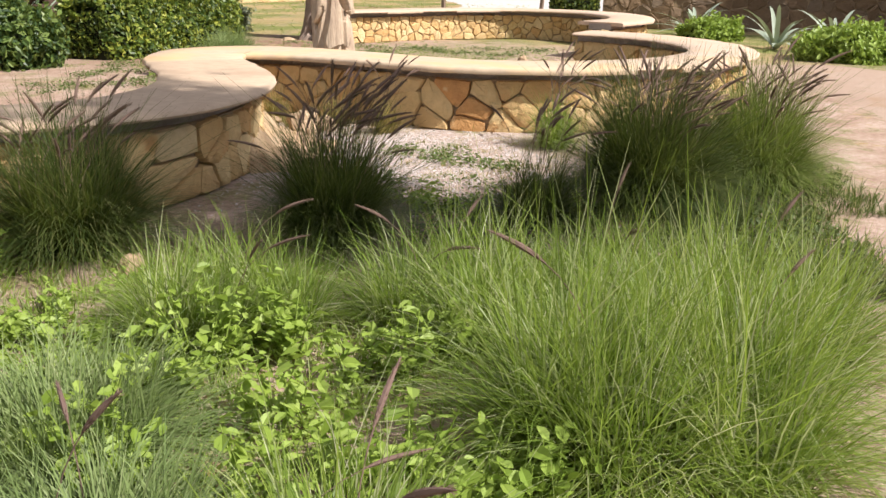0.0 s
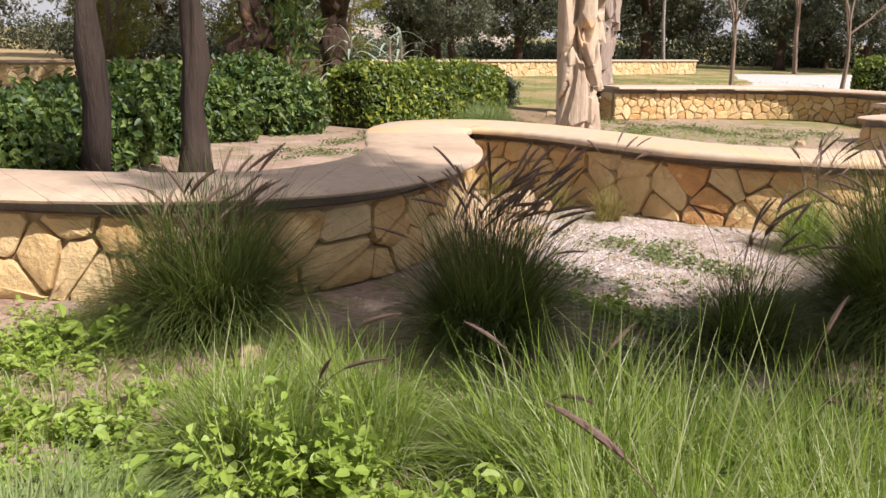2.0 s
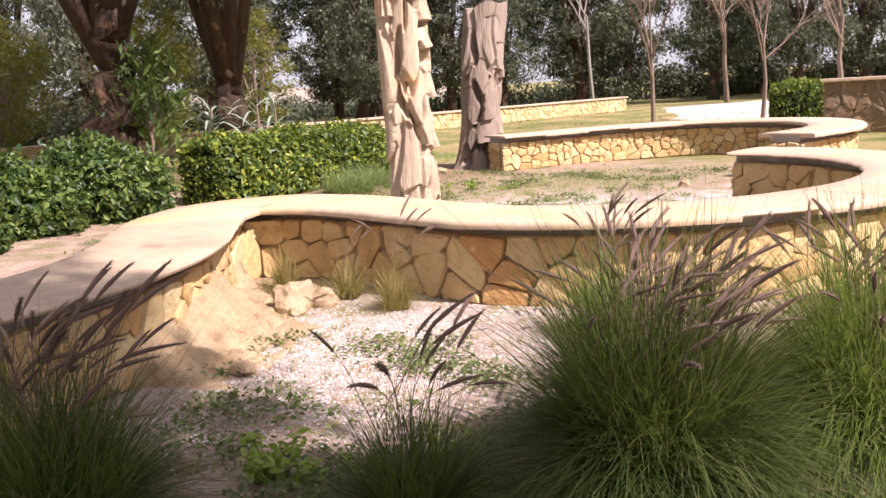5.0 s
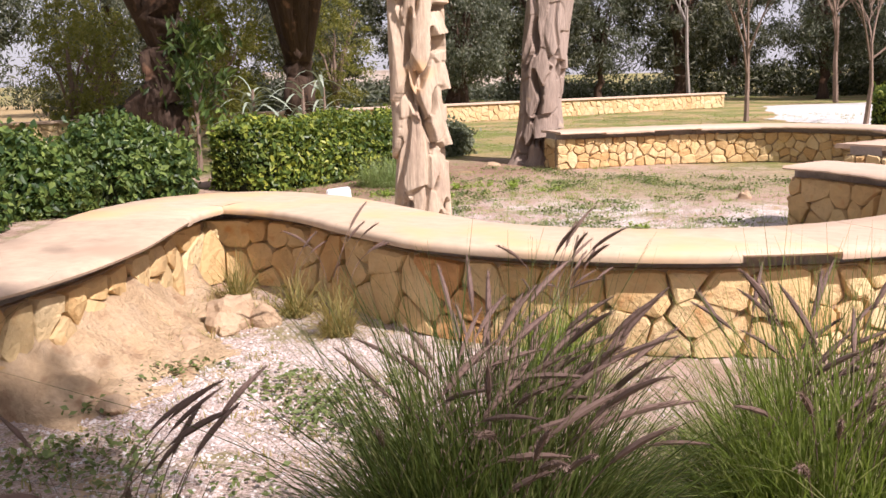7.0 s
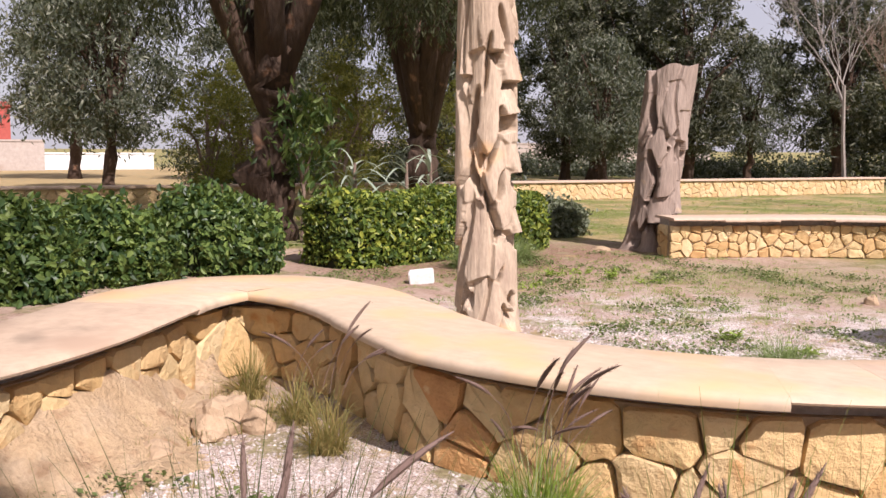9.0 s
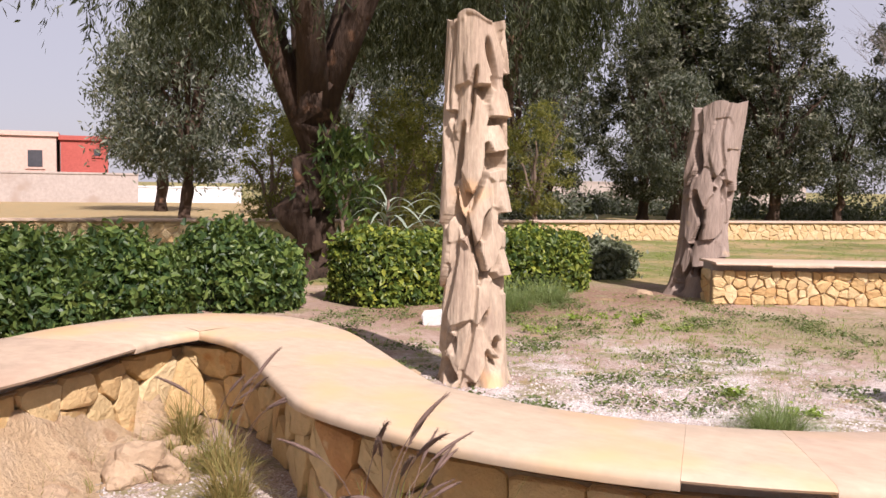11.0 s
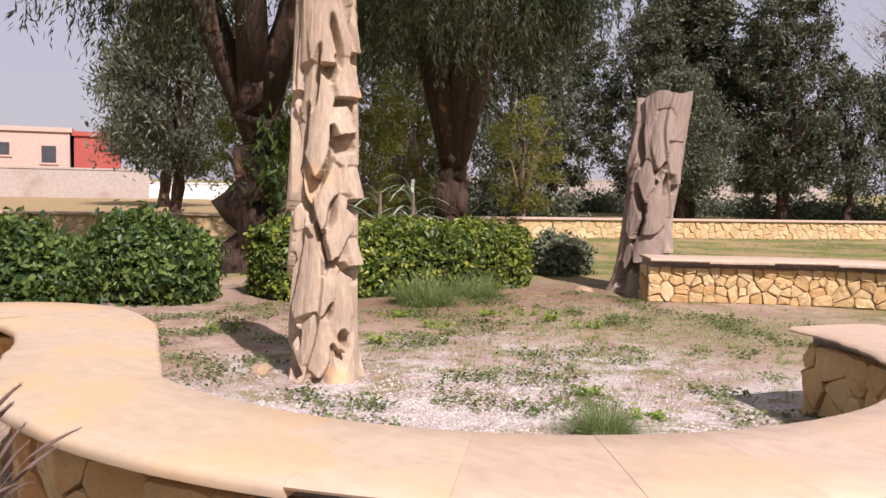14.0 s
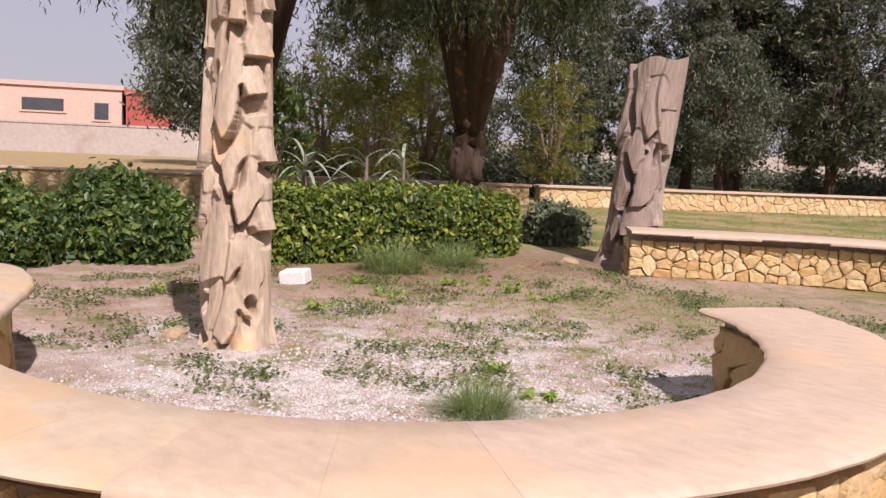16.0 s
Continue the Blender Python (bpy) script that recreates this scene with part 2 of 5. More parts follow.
M_AGAVE = leafy("silver_green_blades", [(0.20, 0.25, 0.18), (0.32, 0.37, 0.28), (0.5, 0.52, 0.42)], 0.5, 0.15)
M_PEBBLE = surface("pale_pebbles", [(0.30, 0.24, 0.21), (0.48, 0.42, 0.39), (0.66, 0.61, 0.58), (0.74, 0.70, 0.67), (0.40, 0.30, 0.25)], 8, 60, None, 0.9, 0.3, 0.004, "island")
M_BANK = surface("sandy_bank", [(0.46, 0.31, 0.17), (0.60, 0.43, 0.26), (0.66, 0.52, 0.38)], 5.0, 34, ((0.40, 0.26, 0.15), 7, 0.6), 0.95, 1.0, 0.04)
M_ROCK = surface("sandy_rock", [(0.38, 0.26, 0.16), (0.54, 0.40, 0.26)], 6, 30, None, 0.9, 0.8, 0.02)
M_WHITE = surface("white_stone", [(0.72, 0.7, 0.66), (0.82, 0.8, 0.76)], 6, 30)
M_PINK = surface("pink_render", [(0.62, 0.42, 0.34), (0.70, 0.49, 0.40)], 0.4, 6, None, 0.9)
M_RED = surface("red_render", [(0.42, 0.09, 0.07), (0.50, 0.13, 0.10)], 0.4, 6, None, 0.9)
M_GREYWALL = surface("rough_grey_render", [(0.42, 0.35, 0.30), (0.52, 0.45, 0.40)], 0.3, 5, ((0.35, 0.28, 0.23), 0.5, 0.55), 0.95)
M_WHITEWALL = surface("white_render", [(0.78, 0.77, 0.75), (0.86, 0.85, 0.83)], 0.3, 5)
M_GLASS = surface("dark_window", [(0.06, 0.06, 0.065), (0.1, 0.1, 0.11)], 1, 5, None, 0.25)


# ---- building helpers ----
def mesh_from(name, V, F, material, smooth=False):
    me = bpy.data.meshes.new(name)
    me.from_pydata([tuple(v) for v in np.asarray(V, float).tolist()], [], [tuple(f) for f in F])
    me.materials.append(material)
    if smooth:
        me.shade_smooth()
    return me


def part(name, data, parent, label="", material=None):
    """Links a mesh (or a bmesh with its material) as one object under a thing or a part."""
    if isinstance(data, bmesh.types.BMesh):
        bm, data = data, bpy.data.meshes.new(name)
        bm.to_mesh(data)
        bm.free()
        data.materials.append(material)
    ob = new(name, data)
    ob.parent = parent
    return tagged(ob, label)


def thing(name, m=None, label="", category="", group="", kind=""):
    ob = new(name)
    if m is not None:
        ob.matrix_basis = m
    return tagged(ob, label, category, group, kind)


def box(bm, size, m=None):
    r = bmesh.ops.create_cube(bm, size=1.0)
    bmesh.ops.transform(bm, matrix=(m or Matrix()) @ Matrix.Diagonal((*size, 1)), verts=r["verts"])
    return r["verts"]


def tube(V, F, pts, radii, sides=8, wobble=0.0):
    """Adds a tapered tube along pts to the lists V, F."""
    pts = [Vector(p) for p in pts]
    start = len(V)
    for i, (p, r) in enumerate(zip(pts, radii)):
        d = (pts[min(i + 1, len(pts) - 1)] - pts[max(i - 1, 0)]).normalized()
        a = d.orthogonal().normalized() if abs(d.z) < 0.9 else Vector((1, 0, 0)) - d * d.x
        a.normalize()
        b = d.cross(a)
        for k in range(sides):
            w = math.tau * k / sides
            rr = r * (1 + wobble * noise.noise(p * 2.3 + Vector((math.cos(w), math.sin(w), 0)) * 1.5))
            V.append(p + a * (math.cos(w) * rr) + b * (math.sin(w) * rr))
    for i in range(len(pts) - 1):
        for k in range(sides):
            q = start + i * sides
            F.append((q + k, q + (k + 1) % sides, q + sides + (k + 1) % sides, q + sides + k))
    F.append(tuple(start + k for k in reversed(range(sides))))
    F.append(tuple(start + (len(pts) - 1) * sides + k for k in range(sides)))


def leaves(centres, dirs, normals, length, width, fine=False):
    """Leaf blades (folded diamonds) at centres along dirs; arrays of n."""
    n = len(centres)
    d = dirs / np.linalg.norm(dirs, axis=1, keepdims=True)
    s = np.cross(d, normals)
    s /= np.linalg.norm(s, axis=1, keepdims=True) + 1e-9
    up = np.cross(s, d)
    L, W = np.reshape(length, (-1, 1)), np.reshape(width, (-1, 1))
    if fine:
        rim = [(-0.5, 0.0), (-0.22, 0.5), (0.16, 0.42), (0.5, 0.0), (0.16, -0.42), (-0.22, -0.5)]
        V = np.stack([centres + d * L * a + s * W * b + up * W * (abs(b) * 0.35 - 0.25 * a * a) for a, b in rim], 1).reshape(-1, 3)
        i = np.arange(n)[:, None] * 6
        return V, np.concatenate([i + [0, 1, 2, 3], i + [0, 3, 4, 5]], 0).tolist()
    V = np.stack([centres - d * L * 0.5, centres + s * W * 0.5 + up * W * 0.15, centres + d * L * 0.5, centres - s * W * 0.5 + up * W * 0.15], 1).reshape(-1, 3)
    i = np.arange(n)[:, None] * 4
    F = np.concatenate([i + [0, 1, 2], i + [0, 2, 3]], 0)
    return V, F.tolist()


def spline(ctrl, step=0.06):
    """Points at even steps along a smooth curve through ctrl (2D)."""
    P = [np.array(c, float) for c in ctrl]
    P = [2 * P[0] - P[1]] + P + [2 * P[-1] - P[-2]]
    out = []
    for i in range(1, len(P) - 2):
        n = max(2, int(np.linalg.norm(P[i + 1] - P[i]) / step))
        for k in range(n):
            u = k / n
            out.append(0.5 * (2 * P[i] + (P[i + 1] - P[i - 1]) * u + (2 * P[i - 1] - 5 * P[i] + 4 * P[i + 1] - P[i + 2]) * u * u
                              + (3 * P[i] - P[i - 1] - 3 * P[i + 1] + P[i + 2]) * u ** 3))
    out.append(P[-2])
    return np.array(out)


def right_normals(c):
    t = np.gradient(c, axis=0)
    t /= np.linalg.norm(t, axis=1, keepdims=True) + 1e-9
    return np.stack([t[:, 1], -t[:, 0]], 1)


def run_length(c):
    return np.concatenate([[0], np.cumsum(np.linalg.norm(np.diff(c, axis=0), axis=1))])


def clip_cell(poly, mx, my, nx, ny):
    """The part of the polygon where (p - m) . n < 0."""
    out = []
    for i in range(len(poly)):
        a, b = poly[i], poly[(i + 1) % len(poly)]
        da, db = (a[0] - mx) * nx + (a[1] - my) * ny, (b[0] - mx) * nx + (b[1] - my) * ny
        if da < 0:
            out.append(a)
        if da * db < 0:
            u = da / (da - db)
            out.append((a[0] + (b[0] - a[0]) * u, a[1] + (b[1] - a[1]) * u))
    return out


def stone_cells(L, H, width, rows, seed):
    """Irregular stone outlines that fill a strip of length L and height H."""
    r = random.Random(seed)
    seeds = []
    for j in range(rows):
        x = r.uniform(0, width) * 0.5
        while x < L:
            if rows > 3 or r.random() > 0.24:
                seeds.append((x, (j + 0.5 + r.uniform(-0.45, 0.45) * (1.0 if rows < 4 else 0.6)) * H / rows))
            x += width * r.uniform(0.4, 1.6)
    cells = []
    for i, (sx, sz) in enumerate(seeds):
        poly = [(max(0, sx - width * 2.2), 0), (min(L, sx + width * 2.2), 0), (min(L, sx + width * 2.2), H), (max(0, sx - width * 2.2), H)]
        for k, (qx, qz) in enumerate(seeds):
            if k != i and abs(qx - sx) < width * 4.4 and len(poly) > 2:
                poly = clip_cell(poly, (sx + qx) / 2, (sz + qz) / 2, qx - sx, qz - sz)
        if len(poly) > 2:
            cells.append(poly)
    return cells


def stone_mesh(poly, place, joint, bulge, r):
    """Verts and faces of one stone: outline drawn in by the joint, front rounded and uneven. place(s, z, d) gives the 3D point."""
    cx, cz = np.mean([p[0] for p in poly]), np.mean([p[1] for p in poly])
    pts = []
    for i in range(len(poly)):
        a, b = poly[i], poly[(i + 1) % len(poly)]
        if math.dist(a, b) > 0.02:
            for u in (0.13, 0.87):
                pts.append((a[0] + (b[0] - a[0]) * u + r.uniform(-.010, .010), a[1] + (b[1] - a[1]) * u + r.uniform(-.010, .010)))
    if len(pts) < 4:
        return None
    size = max(0.03, min(max(p[0] for p in pts) - min(p[0] for p in pts), max(p[1] for p in pts) - min(p[1] for p in pts)))
    k0 = 1 - 2 * joint / size
    rings = [(k0, -0.03), (k0, bulge * 0.35), (k0 - min(0.1, 0.012 / size), bulge * 0.86), (k0 - 0.30, bulge * 1.02)]
    V, F, n = [], [], len(pts)
    tilt_s, tilt_z = r.uniform(-0.12, 0.12), r.uniform(-0.12, 0.12)
    for k, d in rings:
        for (s, z) in pts:
            s2, z2 = cx + (s - cx) * k, cz + (z - cz) * k
            jit = r.uniform(-0.008, 0.008) if d > 0 else 0
            V.append(place(s2, max(z2, 0.0), d + jit + ((s2 - cx) * tilt_s + (z2 - cz) * tilt_z if d > 0 else 0)))
    V.append(place(cx, cz, bulge * 1.05))
    for a in range(len(rings) - 1):
        for i in range(n):
            F.append((a * n + i, a * n + (i + 1) % n, (a + 1) * n + (i + 1) % n, (a + 1) * n + i))
    q = (len(rings) - 1) * n
    for i in range(n):
        F.append((q + i, q + (i + 1) % n, 4 * n))
    return V, F


# ---- ground ----
def ground_height(x, y):
    near = math.exp(-((x + 1) ** 2 + (y - 9) ** 2) / 900.0)
    return 0.018 * near * noise.noise(Vector((x * 0.9, y * 0.9, 0.3)))


def build_ground():
    xs = np.concatenate([np.linspace(-900, -60, 10), np.linspace(-50, -10, 30), np.arange(-9.6, 8, 0.2), np.linspace(8, 40, 30), np.linspace(60, 900, 10)])
    ys = np.concatenate([np.linspace(-900, -40, 8), np.linspace(-30, -2, 15), np.arange(-1.8, 20, 0.2), np.linspace(20.3, 70, 50), np.linspace(90, 1200, 10)])
    V = [(x, y, ground_height(x, y)) for y in ys for x in xs]
    nx = len(xs)
    F = [(j * nx + i, j * nx + i + 1, (j + 1) * nx + i + 1, (j + 1) * nx + i) for j in range(len(ys) - 1) for i in range(nx - 1)]
    ob = new("ground", mesh_from("ground", V, F, M_GROUND, True))
    tagged(ob, "dry earth with gravel patches and sparse lawn", "ground", kind="structure")


build_ground()


def flat_area(name, left, right, z, material, label, category):
    """A thin sheet between two edge lines, with a worn, wavering rim."""
    a, b = spline(left, 0.3), spline(right, 0.3)
    n = 60
    pick = lambda c, u: c[min(len(c) - 1, int(u * (len(c) - 1)))]
    V, F, cols = [], [], 9
    for i in range(n):
        p, q = pick(a, i / (n - 1)), pick(b, i / (n - 1))
        for k in range(cols):
            u = k / (cols - 1)
            c = p + (q - p) * u
            if k in (0, cols - 1):
                c = c + np.array([noise.noise(Vector((c[0] * 1.7, c[1] * 1.7, 5.0))), noise.noise(Vector((c[0] * 1.7, c[1] * 1.7, 9.0)))]) * 0.16
            h = ground_height(c[0], c[1])
            V.append((c[0], c[1], h + (z if 0 < k < cols - 1 else -0.02)))
    for i in range(n - 1):
        for k in range(cols - 1):
            F.append((i * cols + k, i * cols + k + 1, (i + 1) * cols + k + 1, (i + 1) * cols + k))
    ob = new(name, mesh_from(name, V, F, material, True))
    tagged(ob, label, category, kind="structure")


flat_area("pavement", [(0.7, -3), (1.2, 1.5), (1.75, 3.0), (2.25, 4.0), (2.75, 5.0), (3.3, 6.6), (3.75, 8.5), (4.0, 10.5), (3.6, 12.7), (3.4, 14.0)],
          [(5, -3), (5.2, 1.5), (5.5, 3), (6, 4), (6.6, 5.0), (7.4, 6.6), (8, 8.5), (8.4, 10.0), (7.5, 12.4), (5.6, 14.6)], 0.012, M_PATH,
          "dusty pale paved garden path with worn edges", "path")
flat_area("road", [(-3.4, 40), (-2.2, 34.5), (-1.2, 29.8), (0.8, 27.6)], [(12, 52), (11, 46), (10, 38), (9, 33)], 0.012, M_ROAD,
          "pale concrete drive in full sun", "road")


# ---- curved bench walls ----
CAP_TOP, WALL_TOP = 0.55, 0.44


def slab_mesh(name, c, rn, h, top, thick, material):
    """A stone slab that follows the centre line c, with rounded long edges."""
    prof = [(-1, 0, -thick), (-1, -0.006, -thick * 0.6), (-1, 0, -0.012), (-1, 0.018, 0), (-0.4, 0, 0.003), (0.4, 0, 0.003),
            (1, -0.018, 0), (1, 0, -0.012), (1, 0.006, -thick * 0.6), (1, 0, -thick)]
    V, F, m = [], [], len(prof)
    for p, r, hh in zip(c, rn, h):
        for k, e, dz in prof:
            o, z = k * hh + e, top + dz
            chip = 0.012 * noise.noise(Vector((p[0] * 9, p[1] * 9, o * 3))) + 0.008 * noise.noise(Vector((p[0] * 31, p[1] * 31, o * 3))) if abs(k) > 0.9 else 0.0
            V.append((p[0] + r[0] * (o + chip), p[1] + r[1] * (o + chip), z + chip * 0.3))
    for i in range(len(c) - 1):
        for k in range(m):
            F.append((i * m + k, (i + 1) * m + k, (i + 1) * m + (k + 1) % m, i * m + (k + 1) % m))
    F.append(tuple(range(m)))
    F.append(tuple((len(c) - 1) * m + k for k in reversed(range(m))))
    me = mesh_from(name, V, F, material, True)
    me.set_sharp_from_angle(angle=radians(42))
    return me


def loop_round(c, h):
    """The closed outline at distance h round the centre line: front, end, back, end."""
    rn = right_normals(c)
    front, back = c + rn * h[:, None], (c - rn * h[:, None])[::-1]
    out = np.concatenate([front, np.linspace(front[-1], back[0], 8)[1:-1], back, np.linspace(back[-1], front[0], 8)[1:-1]])
    keep = [0]
    for i in range(1, len(out)):
        if np.linalg.norm(out[i] - out[keep[-1]]) > 0.025:
            keep.append(i)
    return out[keep]


def bench_wall(name, c, h, stone_w, rows, seed, label, joints, rust=None, bulge=0.035, tone=lambda s: M_SLAB, thick=None):
    h = np.broadcast_to(np.asarray(h, float), (len(c),))
    bench = thing(name, None, label, "bench wall", "curved garden bench walls")
    rn = right_normals(c)
    length = run_length(c)
    cuts = [0.0] + joints + [length[-1]]
    rr = random.Random(seed)
    for a, b in zip(cuts, cuts[1:]):
        idx = np.where((length >= a + 0.0004) & (length <= b - 0.0004))[0]
        sub = np.concatenate([[[np.interp(a + 0.0004, length, c[:, 0]), np.interp(a + 0.0004, length, c[:, 1])]], c[idx],
                              [[np.interp(b - 0.0004, length, c[:, 0]), np.interp(b - 0.0004, length, c[:, 1])]]])
        cut = lambda q: [[np.interp(q, length, rn[:, 0]), np.interp(q, length, rn[:, 1])]]
        sr = np.concatenate([cut(a), rn[idx], cut(b)])
        sh = np.concatenate([[h[idx[0]]], h[idx], [h[idx[-1]]]])
        part("slab", slab_mesh("slab", sub, sr, sh + rr.uniform(-0.002, 0.002), CAP_TOP + rr.uniform(-0.001, 0.001), thick(a) if thick else rr.choice((0.034, 0.042, 0.05)), tone(a)), bench)
    # mortar bed under the slabs and the earth core of the wall
    for nm, hh, z0, z1, mat, rag in (("mortar_bed", h - 0.19, WALL_TOP - 0.03, CAP_TOP - 0.02, M_MORTAR, 0.045), ("core", h - 0.155, -0.05, WALL_TOP, M_CORE, 0.0)):
        V, F = [], []
        for p, r, w in zip(c, rn, hh):
            e = rag * noise.noise(Vector((p[0] * 4, p[1] * 4, 1.0)))
            for o, z in ((-w + e, z0), (-w - e, z1), (w + e, z1), (w - e, z0)):
                V.append((p[0] + r[0] * o, p[1] + r[1] * o, z))
        for i in range(len(c) - 1):
            for k in range(4):
                F.append((i * 4 + k, (i + 1) * 4 + k, (i + 1) * 4 + (k + 1) % 4, i * 4 + (k + 1) % 4))
        q = (len(c) - 1) * 4
        F += [(0, 1, 2, 3), (q + 3, q + 2, q + 1, q)]
        part(nm, mesh_from(nm, V, F, mat), bench)
    out = loop_round(c, h - 0.148)
    on = right_normals(out)
    L = run_length(out)

    def place(s, z, d):
        x, y = np.interp(s, L, out[:, 0]), np.interp(s, L, out[:, 1])
        nx, ny = np.interp(s, L, on[:, 0]), np.interp(s, L, on[:, 1])
        return (x + nx * d, y + ny * d, z)

    for poly in stone_cells(L[-1], WALL_TOP, stone_w, rows, seed):
        made = stone_mesh(poly, place, 0.0035, bulge * rr.uniform(0.6, 1.2), rr)
        if made:
            x, y, z = np.mean(made[0], axis=0)
            rusty = rust and math.hypot(x - rust[0], y - rust[1]) < rust[2]
            me = mesh_from("stone", made[0], made[1], M_RUST if rusty else M_STONE, True)
            me.set_sharp_from_angle(angle=radians(30))
            part("stone", me, bench, "rust-red stone" if rusty else "")
    return bench


HALF, HALF_BOWL = 0.41, 0.345
east_run = spline([(-5.0, 4.35), (-4.0, 4.48), (-3.1, 4.68), (-2.45, 4.88), (-1.90, 5.17), (-1.53, 5.57), (-1.37, 6.05), (-1.37, 6.6), (-1.53, 7.2), (-1.82, 7.8), (-2.06, 8.3), (-2.13, 8.68)])
turn = [(-1.72 + HALF * math.cos(a), 8.73 + HALF * math.sin(a)) for a in np.linspace(radians(180), radians(88), 14)]
sweep_in = spline([(-1.705, 9.14), (-1.27, 9.06), (-0.82, 8.86), (-0.38, 8.61), (0.145, 8.335)])
bowl = [(0.615 + 2.262 * math.cos(a), 10.55 + 2.262 * math.sin(a)) for a in np.linspace(radians(-102), radians(63.7), 100)]
line_1 = np.concatenate([east_run[:-1], turn, sweep_in[1:], bowl[1:]])
len_1 = run_length(line_1)
half_1 = np.interp(len_1, [0, len_1[len(east_run) + 12], len_1[len(east_run) + 26]], [HALF, HALF, HALF_BOWL])
turn_at, js_at = len_1[len(east_run) + 10], len_1[np.argmin(np.hypot(line_1[:, 0] - 1.55, line_1[:, 1] - 8.45))]
line_2 = spline([(-2.2, 16.75), (-1.75, 17.15), (-1.15, 17.7), (-0.3, 18.35), (0.7, 18.7), (1.7, 18.45), (2.4, 17.8), (2.72, 16.8), (2.6, 15.7), (2.05, 14.75)])


def earth_bank():
    """Sandy earth and rubble heaped against the wall where it bends towards the corner."""
    idx = np.where((len_1 > len_1[np.argmin(np.hypot(line_1[:, 0] + 1.35, line_1[:, 1] - 6.2))]) & (len_1 < len_1[len(east_run) - 3]))[0]
    rn = right_normals(line_1)
    V, F, m = [], [], 30
    for n_, i in enumerate(idx):
        u = n_ / (len(idx) - 1)
        amp = math.sin(math.pi * min(1, 0.15 + u)) ** 0.6 if u < 0.85 else 0.75
        for k in range(m):
            v = k / (m - 1)
            p = line_1[i] + rn[i] * (HALF - 0.13 + v * (0.95 * (0.55 + 0.45 * amp)))
            z = 0.10 * amp * (1 - v) ** 2 + 0.22 * amp * (1 - v) ** 7 + 0.09 * (1 - v) * noise.noise(Vector((p[0] * 5, p[1] * 5, 0))) + 0.05 * (1 - v) * noise.noise(Vector((p[0] * 14, p[1] * 14, 3))) + 0.02 * noise.noise(Vector((p[0] * 31, p[1] * 31, 5)))
            V.append((p[0], p[1], ground_height(p[0], p[1]) + max(z, 0) - 0.03 * v - (0.2 if n_ in (0, len(idx) - 1) else 0)))
    for a in range(len(idx) - 1):
        for k in range(m - 1):
            F.append((a * m + k, a * m + k + 1, (a + 1) * m + k + 1, (a + 1) * m + k))
    tagged(new("earth_bank", mesh_from("earth_bank", V, F, M_BANK, True)), "sandy earth heaped against the bench wall", "ground", kind="structure")


earth_bank()


